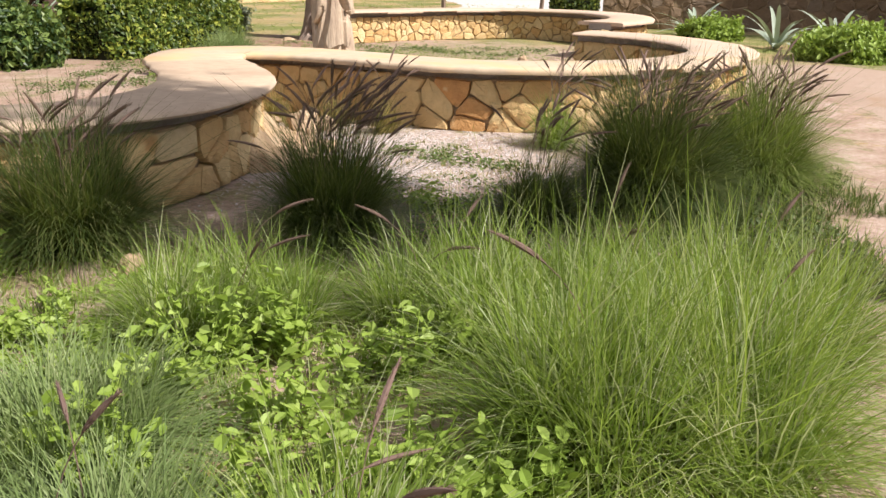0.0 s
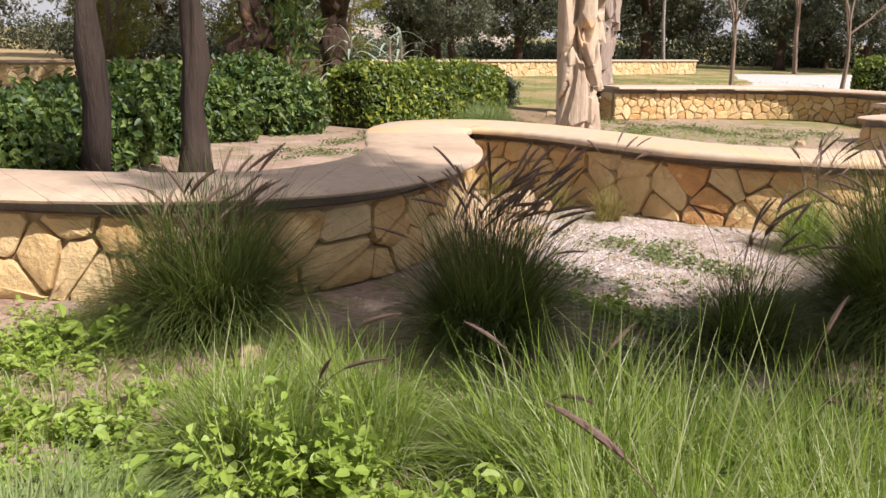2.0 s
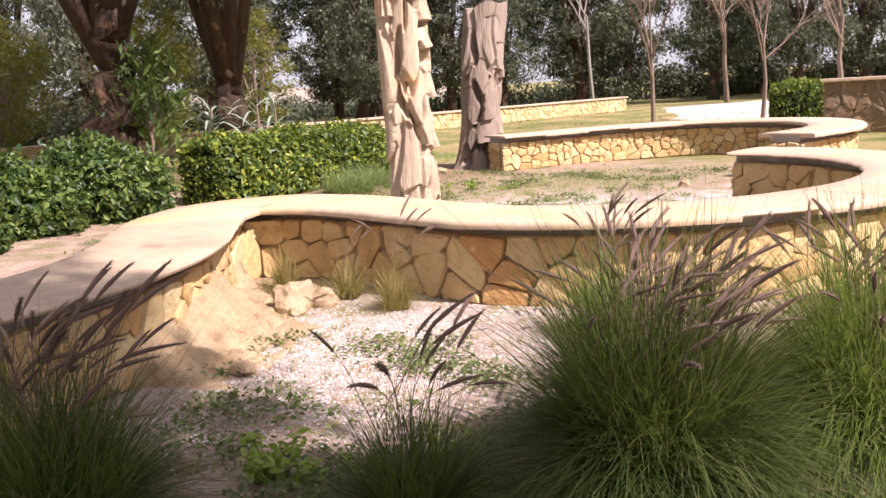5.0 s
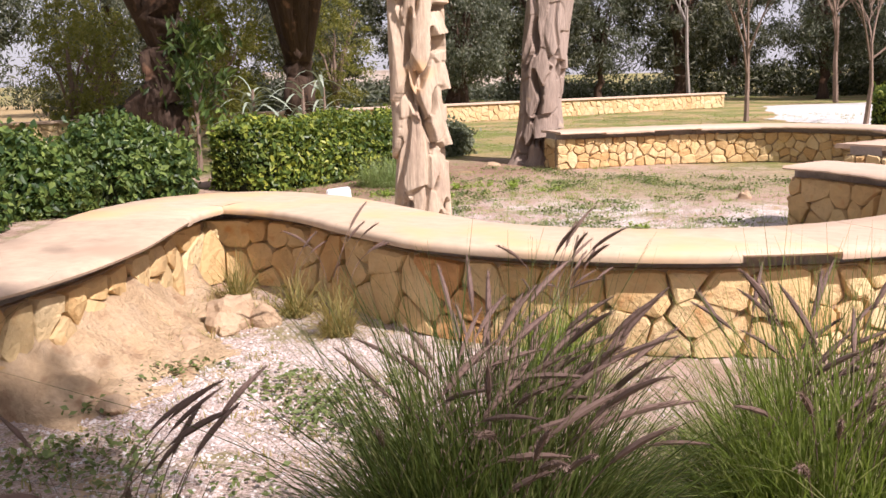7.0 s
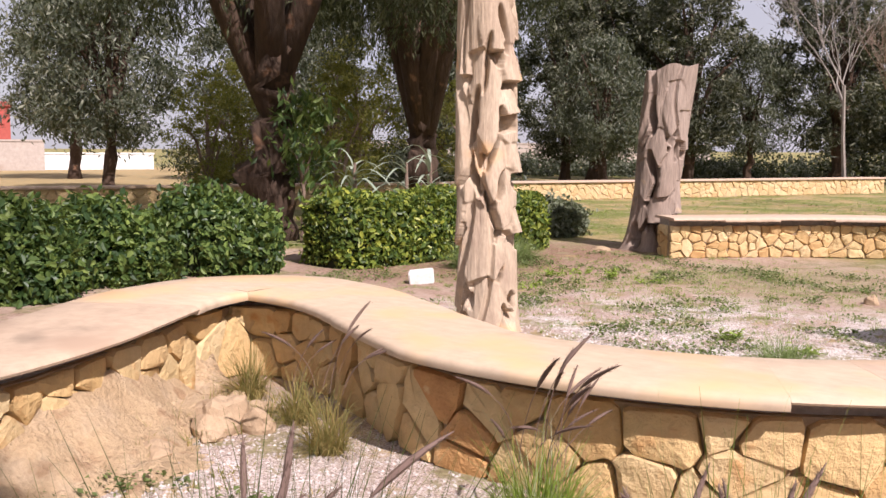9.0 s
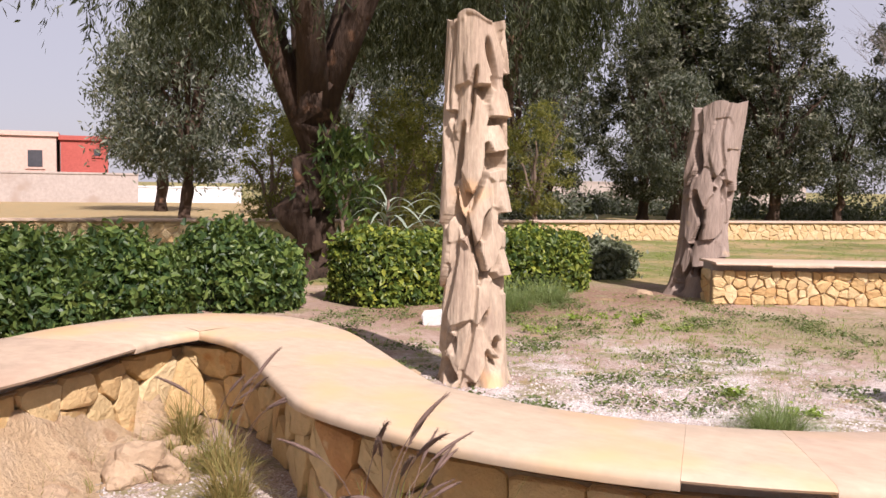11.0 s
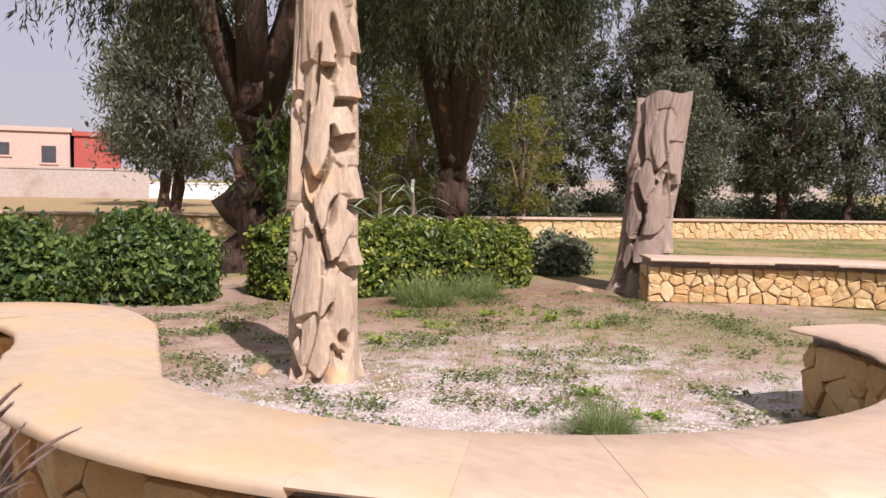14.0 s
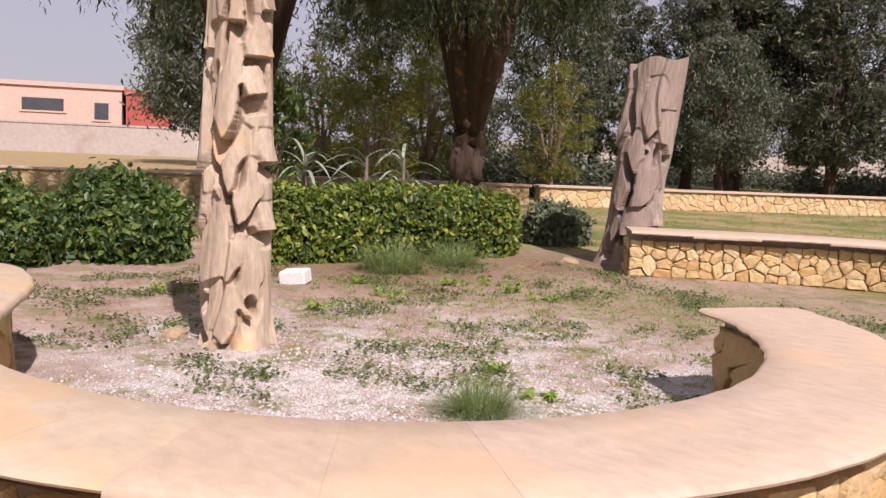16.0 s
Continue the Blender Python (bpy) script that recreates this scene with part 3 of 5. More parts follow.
# ---- carved tree trunks ----
def carved_trunk(name, base, r0, height, lean, seed, label, flare, cuts, hollows, face, material, taper=0.06, loose=1.5):
    """A trunk hewn into blocks and leaf-like flakes: each stands proud at its lower rim over a deep undercut.
    cuts: (across the face -1 to 1, height, half width, half height, proud, slant in radians, square); face: the angle of the carved front."""
    r = random.Random(seed)
    nu, nv = 190, 360
    flakes = [(r.uniform(0, math.tau), r.uniform(0.1, height), r.uniform(0.08, 0.16), r.uniform(0.12, 0.3), r.uniform(0.08, 0.2), r.uniform(-0.5, 0.5), r.random() < 0.3) for _ in range(int(height * loose))]
    flakes += [(radians(face) + math.asin(max(-1, min(1, o))), z, w, h, d, sl, sq) for o, z, w, h, d, sl, sq in cuts]
    A = np.linspace(0, math.tau, nu, endpoint=False)[None, :]
    Z = np.linspace(0, height, nv + 1)[:, None]
    warp = 0.3 * np.sin(1.7 * Z + seed)
    rad = 0.90 + flare * np.exp(-Z / 0.20) * (1 + 0.5 * np.sin(5 * A + seed)) - taper * Z / height + 0.04 * np.sin(2 * A + 2.2 * Z + seed) + 0.03 * np.sin(5 * (A + warp))
    ground_r = rad.copy()
    for ca, cz, w, hz, d, sl, square in flakes:
        da = (A - ca + math.pi) % math.tau - math.pi
        px, pz = da * r0, Z - cz
        c0, s0 = math.cos(sl), math.sin(sl)
        x, y = (px * c0 + pz * s0) / w, (pz * c0 - px * s0) / hz
        x = x + 0.10 * np.sin(5 * y + seed + ca)
        if square:
            inside = (np.abs(x) < 1) & (np.abs(y) < 1)
            rim = -1.0 + 0 * x
        else:
            rim = -1.0 + 0.5 * np.abs(x + 0.35) ** 1.3 + 0.25 * x
            inside = (np.abs(x) < np.clip(1.08 - 0.5 * np.abs(y) ** 2, 0, 1)) & (y > rim) & (y < 1.1)
        flat = (1 - 0.42 * (1 - np.cos(np.clip(da, -1, 1))))
        face_r = (ground_r + d * (0.30 - 0.50 * y)) * np.where(np.abs(da) < 1.0, flat, 1)
        near = np.abs(da) < 1.3
        rad = np.where(inside & near, face_r, rad)
        below = (np.abs(x) < 0.9) & ~inside & (y < rim + 0.02) & (y > rim - 0.13 / hz) & near
        rad = np.where(below, np.minimum(rad, ground_r - d * 1.6 - 0.10 + 0.40 * np.clip(rim - y, 0, 1) * hz / 0.13), rad)
    for o, cz, w, hz, sl, deep in hollows:
        da = (A - radians(face) - math.asin(o) + math.pi) % math.tau - math.pi
        px, pz = da * r0, Z - cz
        bow = 0.3 * w * np.sin(3 * pz / hz)
        x, y = (px * math.cos(sl) + pz * math.sin(sl) + bow) / w, (pz * math.cos(sl) - px * math.sin(sl)) / hz
        q = x * x + y * y
        rad = np.where((q < 1) & (np.abs(da) < 1.2), np.minimum(rad, 0.90 - 1.25 * deep * np.clip(1.1 - q, 0, 0.6) / 0.6), rad)
    for _ in range(2):
        rad = 0.5 * rad + 0.25 * np.roll(rad, 1, 1) + 0.25 * np.roll(rad, -1, 1)
    rad[1:-1] = 0.5 * rad[1:-1] + 0.25 * rad[2:] + 0.25 * rad[:-2]
    split = np.clip(np.sin(2 * A + 2.4 * np.sin(1.3 * Z + seed) + 0.6 * Z) - 0.93, 0, 1) + np.clip(np.sin(3 * A - 1.6 * np.sin(2.1 * Z) + 1.9 * seed) - 0.95, 0, 1)
    rad = np.clip(rad - 2.4 * split, 0.36, 1.0 + flare + 0.2)
    V, F = [], []
    for j in range(nv + 1):
        z = height * j / nv
        f = z / height
        cx, cy = base[0] + lean[0] * f ** 1.2 + 0.02 * math.sin(3 * f + seed), base[1] + lean[1] * f ** 1.2
        for i in range(nu):
            a = math.tau * i / nu
            k = rad[j, i] + 0.030 * noise.noise(Vector((math.cos(a) * 5, math.sin(a) * 5, z * 1.3 + seed))) + 0.012 * noise.noise(Vector((math.cos(a) * 17, math.sin(a) * 17, z * 6.0)))
            saw = (0.05 * math.sin(a + seed) + 0.03 * math.sin(4 * a)) * max(0.0, f - 0.96) / 0.04
            V.append((cx + math.cos(a) * r0 * k, cy + math.sin(a) * r0 * k, z + saw - 0.02))
    for j in range(nv):
        for i in range(nu):
            F.append((j * nu + i, j * nu + (i + 1) % nu, (j + 1) * nu + (i + 1) % nu, (j + 1) * nu + i))
    c = len(V)
    V.append((base[0] + lean[0], base[1] + lean[1], height - 0.04))
    for i in range(nu):
        F.append((nv * nu + i, nv * nu + (i + 1) % nu, c))
    tagged(new(name, mesh_from(name, V, F, material)), label, "carved trunk", "carved tree trunks")


carved_trunk("carved_trunk", (-1.29, 10.85), 0.262, 2.66, (-0.03, 0.0), 3, "tall weathered tree trunk carved with swirling chips, standing on earth", 0.20,
             [(-0.7, 2.32, 0.12, 0.30, 0.10, 0.0, True), (0.10, 2.42, 0.13, 0.22, 0.26, 0.0, True), (0.75, 2.12, 0.11, 0.14, 0.24, 0.0, True), (0.55, 1.82, 0.12, 0.10, 0.30, 0.15, True),
              (0.97, 2.45, 0.10, 0.16, 0.16, 0.1, True), (-0.15, 1.82, 0.16, 0.36, 0.30, 0.22, False), (-0.85, 1.50, 0.12, 0.34, 0.16, -0.1, False), (0.15, 1.22, 0.10, 0.30, 0.26, -0.42, False),
              (0.62, 1.08, 0.12, 0.22, 0.28, -0.25, False), (0.98, 1.40, 0.10, 0.12, 0.22, 0.0, True), (0.98, 0.92, 0.09, 0.10, 0.22, 0.0, True), (-0.45, 0.72, 0.17, 0.32, 0.20, 0.12, False),
              (0.20, 0.62, 0.07, 0.18, 0.20, -0.3, False), (0.72, 0.50, 0.10, 0.26, 0.18, 0.0, False), (-0.1, 0.28, 0.14, 0.20, 0.16, 0.4, False), (-0.97, 0.95, 0.10, 0.22, 0.14, 0.0, False)],
             [(-0.58, 1.72, 0.055, 0.24, -0.25, 0.36), (-0.02, 1.02, 0.030, 0.20, 0.30, 0.34), (0.40, 1.20, 0.035, 0.13, -0.45, 0.34), (0.45, 2.36, 0.030, 0.20, 0.2, 0.30), (-0.50, 1.22, 0.06, 0.13, 0.3, 0.34), (0.75, 0.80, 0.05, 0.06, 0.5, 0.36),
              (-0.15, 2.10, 0.022, 0.24, -0.15, 0.28), (0.70, 0.30, 0.05, 0.09, 0.3, 0.34), (-0.8, 0.12, 0.08, 0.10, 0.2, 0.36)], -48, M_CARVED)
carved_trunk("carved_trunk", (-2.72, 17.5), 0.375, 2.62, (0.24, 0.1), 8, "leaning grey carved tree trunk beside the far bench wall", 0.22,
             [(0.30, 2.05, 0.20, 0.36, 0.22, 0.15, False), (0.80, 1.75, 0.16, 0.28, 0.22, 0.0, True), (-0.20, 1.50, 0.16, 0.26, 0.24, 0.35, False), (0.45, 1.15, 0.20, 0.42, 0.26, -0.2, False),
              (-0.55, 1.05, 0.16, 0.28, 0.22, 0.4, False), (0.05, 0.62, 0.18, 0.18, 0.24, 0.1, True), (0.9, 0.8, 0.14, 0.24, 0.18, 0.0, True), (-0.75, 0.5, 0.18, 0.28, 0.18, 0.2, False), (-0.8, 1.9, 0.16, 0.34, 0.16, 0.1, False)],
             [(-0.35, 1.25, 0.06, 0.24, 0.3, 0.34), (0.60, 1.45, 0.05, 0.16, -0.2, 0.30), (-0.60, 1.95, 0.07, 0.30, 0.1, 0.30), (0.2, 0.28, 0.07, 0.16, 0.2, 0.32), (-0.75, 0.25, 0.09, 0.2, 0.1, 0.34)], -62, M_GREYCARVED, -0.02, 1.0)


# ---- grasses ----
def blades(n, base_r, height, reach, width, seed, segs=4, droop=0.55, upright=0.5):
    """Arching grass blades of one clump, round the origin."""
    g = np.random.default_rng(seed)
    az = g.uniform(0, math.tau, n)
    br = base_r * np.sqrt(g.uniform(0, 1, n))
    baz = az + g.normal(0, 0.7, n)
    bx, by = br * np.cos(baz), br * np.sin(baz)
    lean = g.uniform(0, 1, n) ** upright
    L = height * g.uniform(0.42, 1.16, n)
    out = reach * lean * g.uniform(0.6, 1.15, n)
    side = g.normal(0, 0.20, n) * height * np.where(g.uniform(0, 1, n) < 0.2, 2.2, 1.0)
    V = []
    for k in range(segs + 1):
        u = k / segs
        hx = out * u ** (1.75 - 0.65 * lean)
        z = L * (u * (1 - 0.42 * lean ** 2) - droop * lean * u ** 2.4)
        px, py = bx + np.cos(az) * hx - np.sin(az) * side * u ** 1.5, by + np.sin(az) * hx + np.cos(az) * side * u ** 1.5
        w = width * (1 - u) ** 0.7 * 0.5 + 0.0003
        tw = az + math.pi / 2 + g.normal(0, 0.3, n) * 0.2
        V.append(np.stack([px - np.cos(tw) * w, py - np.sin(tw) * w, z], 1))
        V.append(np.stack([px + np.cos(tw) * w, py + np.sin(tw) * w, z], 1))
    V = np.stack(V, 1).reshape(-1, 3)
    F = []
    m = 2 * (segs + 1)
    off = np.arange(n)[:, None] * m
    for k in range(segs):
        F.append(off + [2 * k, 2 * k + 1, 2 * k + 3, 2 * k + 2])
    return V, np.concatenate(F, 0).tolist()


def seed_head_mesh(seed, length=0.15):
    """A curved bottlebrush on a thin stalk that starts at the origin and rises along z."""
    r = random.Random(seed)
    V, F = [], []
    bend = r.uniform(0.3, 0.85)
    curve = lambda u: Vector((bend * length * 2.0 * u * u, 0, length * 2.9 * u * (1 - 0.18 * u)))
    tube(V, F, [curve(u) for u in np.linspace(0, 1, 7)], [0.0016] * 7, 4)
    us = np.linspace(0.62, 1.03, 7)
    tube(V, F, [curve(u) for u in us], [0.0015, 0.0055, 0.0075, 0.0075, 0.0062, 0.004, 0.0008], 6)
    for i in range(150):
        u = r.uniform(0.62, 1.0)
        p, d = curve(u), (curve(u + 0.02) - curve(u)).normalized()
        o = Vector((r.gauss(0, 1), r.gauss(0, 1), r.gauss(0, 1)))
        o = (o - d * o.dot(d)).normalized()
        tip = p + (o * 0.75 + d * 0.9).normalized() * r.uniform(0.012, 0.024)
        s = d.cross(o) * 0.0013
        q = len(V)
        V += [p + s, p - s, tip]
        F.append((q, q + 1, q + 2))
    return mesh_from("seed_head", V, F, M_SEED)


SEED_HEADS = [seed_head_mesh(i, 0.13 + 0.012 * i) for i in range(5)]


def fountain_grass(x, y, height, reach, n, seed, material, label, heads=0, base_r=0.12, width=0.0056, head_h=None, upright=0.6, droop=0.55, tufts=1):
    t = thing("fountain_grass", pose(x, y, ground_height(x, y) - 0.01), label, "grass", "ornamental grass clumps")
    r = random.Random(seed)
    Vs, F = [], []
    for k in range(tufts):
        b, f = blades(n // tufts, base_r * (0.55 if tufts > 1 else 1), height * (r.uniform(0.75, 1.08) if tufts > 1 else 1), reach * (r.uniform(0.6, 0.85) if tufts > 1 else 1), width, seed + 700 * k, 4, droop, upright)
        a, o = math.tau * k / tufts + r.uniform(-0.5, 0.5), (reach * r.uniform(0.25, 0.48) if tufts > 1 else 0.0)
        F += [[i + len(b) * k for i in q] for q in f]
        Vs.append(b + np.array([math.cos(a) * o, math.sin(a) * o, 0]))
    part("blades", mesh_from("blades", np.concatenate(Vs), F, material, True), t)
    for i in range(heads):
        a, out = r.uniform(0, math.tau), reach * r.uniform(0.1, 0.75)
        hd = new("seed_head", SEED_HEADS[i % len(SEED_HEADS)])
        hd.parent = t
        z = (head_h or height) * r.uniform(0.40, 0.62) - 0.2 * out
        hd.matrix_basis = pose(math.cos(a) * out * 0.55, math.sin(a) * out * 0.55, z, 0, 0, math.degrees(a) if i % 3 == 0 else r.gauss(25, 45)) @ pose(0, 0, 0, 0, r.uniform(2, 30), 0) @ Matrix.Scale(r.uniform(0.75, 1.12), 4)
    return t


FRESH, DEEP = "fresh green arching ornamental grass clump in the sun", "deep green fountain grass, darkened for shade, with purple-brown seed heads"
fountain_grass(1.06, 2.80, 0.86, 0.72, 6400, 11, M_GRASS, FRESH, 2, 0.26, tufts=8)
fountain_grass(1.62, 3.55, 0.68, 0.60, 2500, 12, M_GRASS, FRESH, 2, 0.20, tufts=7)
fountain_grass(0.48, 3.75, 0.60, 0.60, 2800, 13, M_GRASS, FRESH, 3, 0.20, tufts=7)
fountain_grass(-0.45, 3.60, 0.56, 0.56, 2800, 14, M_GRASS, FRESH, 3, 0.20, tufts=7)
fountain_grass(1.05, 4.05, 0.50, 0.45, 1600, 28, M_GRASS, FRESH, 2, 0.18, tufts=7)
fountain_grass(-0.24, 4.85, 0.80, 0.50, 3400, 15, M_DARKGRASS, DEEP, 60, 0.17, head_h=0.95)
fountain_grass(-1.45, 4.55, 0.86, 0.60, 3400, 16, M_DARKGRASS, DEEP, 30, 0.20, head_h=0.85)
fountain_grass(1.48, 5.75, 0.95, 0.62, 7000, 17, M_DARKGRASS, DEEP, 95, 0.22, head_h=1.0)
fountain_grass(2.20, 6.25, 0.92, 0.60, 5600, 18, M_MIDGRASS, "bright green fountain grass with purple-brown seed heads", 55, 0.20, head_h=0.98)
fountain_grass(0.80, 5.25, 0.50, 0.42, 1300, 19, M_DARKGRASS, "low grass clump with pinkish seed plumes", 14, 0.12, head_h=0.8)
fountain_grass(1.02, 7.55, 0.52, 0.30, 1100, 20, M_GRASS, "small grass clump with dark seed heads against the bench wall", 16, 0.10, head_h=0.8)
fountain_grass(-0.35, 7.95, 0.40, 0.22, 380, 21, M_DRYGRASS, "dry grass clump at the foot of the bench wall", 6, 0.08, head_h=0.7)
fountain_grass(-0.80, 8.22, 0.36, 0.20, 300, 22, M_DRYGRASS, "dry grass clump at the foot of the bench wall", 2, 0.08)
fountain_grass(-1.38, 8.42, 0.42, 0.18, 340, 23, M_DRYGRASS, "straw-coloured dry grass in the corner of the bench wall", 0, 0.07)
fountain_grass(0.95, 11.0, 0.30, 0.34, 900, 24, M_BLUEGRASS, "low blue-green grass tuft on gravel", 0, 0.14, width=0.003)
fountain_grass(-0.62, 2.62, 0.40, 0.48, 2200, 25, M_BLUEGRASS, "low blue-green grass tuft", 0, 0.26)
fountain_grass(0.30, 1.95, 0.50, 0.42, 1500, 26, M_GRASS, "low grass clump with purple-brown seed plumes", 3, 0.18, head_h=0.45)
fountain_grass(-0.25, 2.05, 0.42, 0.42, 1300, 29, M_BLUEGRASS, "low blue-green grass tuft", 2, 0.2, head_h=0.45)
fountain_grass(-3.55, 14.2, 0.50, 0.46, 1100, 27, M_BLUEGRASS, "loose grass tuft at the foot of the hedge", 0, 0.3)
fountain_grass(-3.7, 15.3, 0.40, 0.40, 800, 30, M_BLUEGRASS, "loose grass tuft at the foot of the hedge", 0, 0.25)


def scatter_blades(name, spots, height, n_each, material, label, category, seed):
    Vs, Fs, o = [], [], 0
    r = random.Random(seed)
    for i, (x, y) in enumerate(spots):
        V, F = blades(n_each, 0.05, height * r.uniform(0.5, 1.3), height * 0.7, 0.005, seed + i, 2)
        Vs.append(V + np.array([x, y, ground_height(x, y)]))
        Fs += [tuple(k + o for k in f) for f in F]
        o += len(V)
    tagged(new(name, mesh_from(name, np.concatenate(Vs), Fs, material)), label, category, kind="stuff")


r0 = random.Random(31)
scatter_blades("lawn_grass", [(r0.uniform(-11, 2.5), r0.uniform(18.5, 34)) for _ in range(900)], 0.10, 14, M_GRASS, "short sparse lawn", "grass", 400)
scatter_blades("court_grass", [(r0.gauss(-1.4, 1.7), r0.gauss(13.8, 1.6)) for _ in range(1700)], 0.055, 12, M_GRASS, "sparse short grass and weeds on bare earth", "grass", 1500)
scatter_blades("edge_grass", [(r0.uniform(-2.2, 1.0), r0.uniform(1.6, 4.6)) for _ in range(1300)], 0.13, 16, M_GRASS, "short green grass between the clumps", "grass", 2500)
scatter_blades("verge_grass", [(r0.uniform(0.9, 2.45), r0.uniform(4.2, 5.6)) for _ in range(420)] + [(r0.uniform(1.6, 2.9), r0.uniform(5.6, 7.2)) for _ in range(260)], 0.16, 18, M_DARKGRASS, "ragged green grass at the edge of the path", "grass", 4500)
scatter_blades("pit_grass", [(r0.uniform(-0.6, 1.3), r0.uniform(5.2, 7.6)) for _ in range(120)], 0.07, 12, M_DRYGRASS, "sparse short grass on gravel", "grass", 3500)
scatter_blades("bank_grass", [(r0.gauss(-1.15, 0.2), r0.uniform(6.6, 8.5)) for _ in range(70)], 0.20, 10, M_DRYGRASS, "straggling dry grass on the sandy bank", "grass", 5500)


def pebbles(name, n, fn, seed, smin, smax, label):
    r = random.Random(seed)
    V, F = [], []
    for _ in range(n):
        x, y = fn(r)
        s = r.uniform(smin, smax)
        q = len(V)
        z = ground_height(x, y) + s * 0.2
        a = r.uniform(0, math.tau)
        for k in range(5):
            w = a + k * math.tau / 5
            V.append((x + math.cos(w) * s * r.uniform(0.7, 1.2), y + math.sin(w) * s * r.uniform(0.7, 1.2), z - s * 0.3))
        V.append((x + r.uniform(-.3, .3) * s, y + r.uniform(-.3, .3) * s, z + s * 0.5))
        for k in range(5):
            F.append((q + k, q + (k + 1) % 5, q + 5))
    tagged(new(name, mesh_from(name, V, F, M_PEBBLE)), label, "gravel", kind="stuff")


pebbles("gravel", 9000, lambda r: (r.gauss(-0.15, 0.7), r.gauss(6.9, 0.75)), 5, 0.003, 0.013, "pale gravel scattered in the planting pit")
pebbles("court_gravel", 9000, lambda r: (r.gauss(0.4, 1.0), r.gauss(10.9, 0.9)), 6, 0.004, 0.016, "pale gravel on the bare court")


# ---- leafy weeds ----
def weed_plant(x, y, height, spread, n, seed, label, leaf=0.05):
    g = np.random.default_rng(seed)
    t = thing("weed_plant", pose(x, y, ground_height(x, y)), label, "weed", "leafy weeds")
    V, F = [], []
    C, D = [], []
    for s in range(max(4, n // 14)):
        a, l = g.uniform(0, math.tau), g.uniform(0.5, 1.0)
        tip = Vector((math.cos(a) * spread * l, math.sin(a) * spread * l, height * g.uniform(0.5, 1.0)))
        b = Vector((math.cos(a) * spread * l * 0.3, math.sin(a) * spread * l * 0.3, 0))
        tube(V, F, [b, b.lerp(tip, 0.5) + Vector((0, 0, height * 0.1)), tip], [0.004, 0.003, 0.0015], 4)
        for k in range(14):
            u = g.uniform(0.2, 1.0)
            C.append(b.lerp(tip, u) + Vector(g.normal(0, leaf * 0.7, 3)))
            D.append((g.normal(), g.normal(), g.normal(0, 0.4)))
    tagged(part("stalk", mesh_from("stalk", V, F, M_WEED), t), kind="stuff")
    C, D = np.array(C), np.array(D)
    N = np.stack([g.normal(0, 0.45, len(C)), g.normal(0, 0.45, len(C)), np.ones(len(C))], 1)
    C[:, 2] = np.maximum(C[:, 2], 0.015)
    sz = leaf * g.uniform(0.6, 1.5, len(C))
    LV, LF = leaves(C, D, N, sz * 1.4, sz * 0.8, True)
    part("leaves", mesh_from("leaves", LV, LF, M_WEED), t)


rw = random.Random(77)
for i in range(20):
    weed_plant(rw.uniform(-0.5, 0.75), rw.uniform(2.2, 3.4), rw.uniform(0.16, 0.34), rw.uniform(0.10, 0.2), rw.randint(80, 150), 900 + i, "light green broad-leaved weed among grass", 0.032)
for i in range(30):
    weed_plant(rw.uniform(-2.1, -0.6), rw.uniform(2.3, 3.9), rw.uniform(0.06, 0.14), rw.uniform(0.15, 0.28), rw.randint(90, 150), 930 + i, "low spreading lime-green weed", 0.028)
for i in range(7):
    weed_plant(rw.uniform(-0.1, 0.9), rw.uniform(5.0, 5.9), rw.uniform(0.05, 0.14), rw.uniform(0.12, 0.22), rw.randint(60, 110), 960 + i, "small green weed on bare earth", 0.026)
for i in range(11):
    weed_plant(rw.uniform(-3.6, 1.4), rw.uniform(11.2, 14.5), rw.uniform(0.05, 0.12), rw.uniform(0.12, 0.24), rw.randint(50, 100), 980 + i, "small green weed on bare earth", 0.026)
weed_plant(-1.75, 4.15, 0.16, 0.2, 100, 998, "broad-leaved weed at the foot of the bench wall", 0.05)


M_WEED_DULL = leafy("dull_weed_leaves", [(0.07, 0.10, 0.03), (0.13, 0.17, 0.05), (0.22, 0.25, 0.09)], 0.6, 0.3)


def weed_carpet(name, spots, seed, label, material=M_WEED_DULL):
    """Many small flat weeds, too small to count."""
    g = np.random.default_rng(seed)
    per = 26
    C = np.repeat(np.array([(x, y, ground_height(x, y)) for x, y in spots]), per, 0) + np.abs(g.normal(0, 1, (len(spots) * per, 3))) * [0, 0, 0.02]
    C[:, :2] += g.normal(0, 0.07, (len(C), 2))
    N = np.stack([g.normal(0, 0.5, len(C)), g.normal(0, 0.5, len(C)), np.ones(len(C))], 1)
    sz = g.uniform(0.012, 0.034, len(C))
    C[:, 2] += 0.012
    LV, LF = leaves(C, g.normal(0, 1, (len(C), 3)) * [1, 1, 0.4], N, sz * 1.3, sz * 0.8)
    tagged(new(name, mesh_from(name, LV, LF, material)), label, "weeds", kind="stuff")


def patchy(r, x0, x1, y0, y1, n, scale, low):
    out = []
    while len(out) < n:
        x, y = r.uniform(x0, x1), r.uniform(y0, y1)
        if noise.noise(Vector((x * scale, y * scale, 2.0))) > low:
            out.append((x, y))
    return out


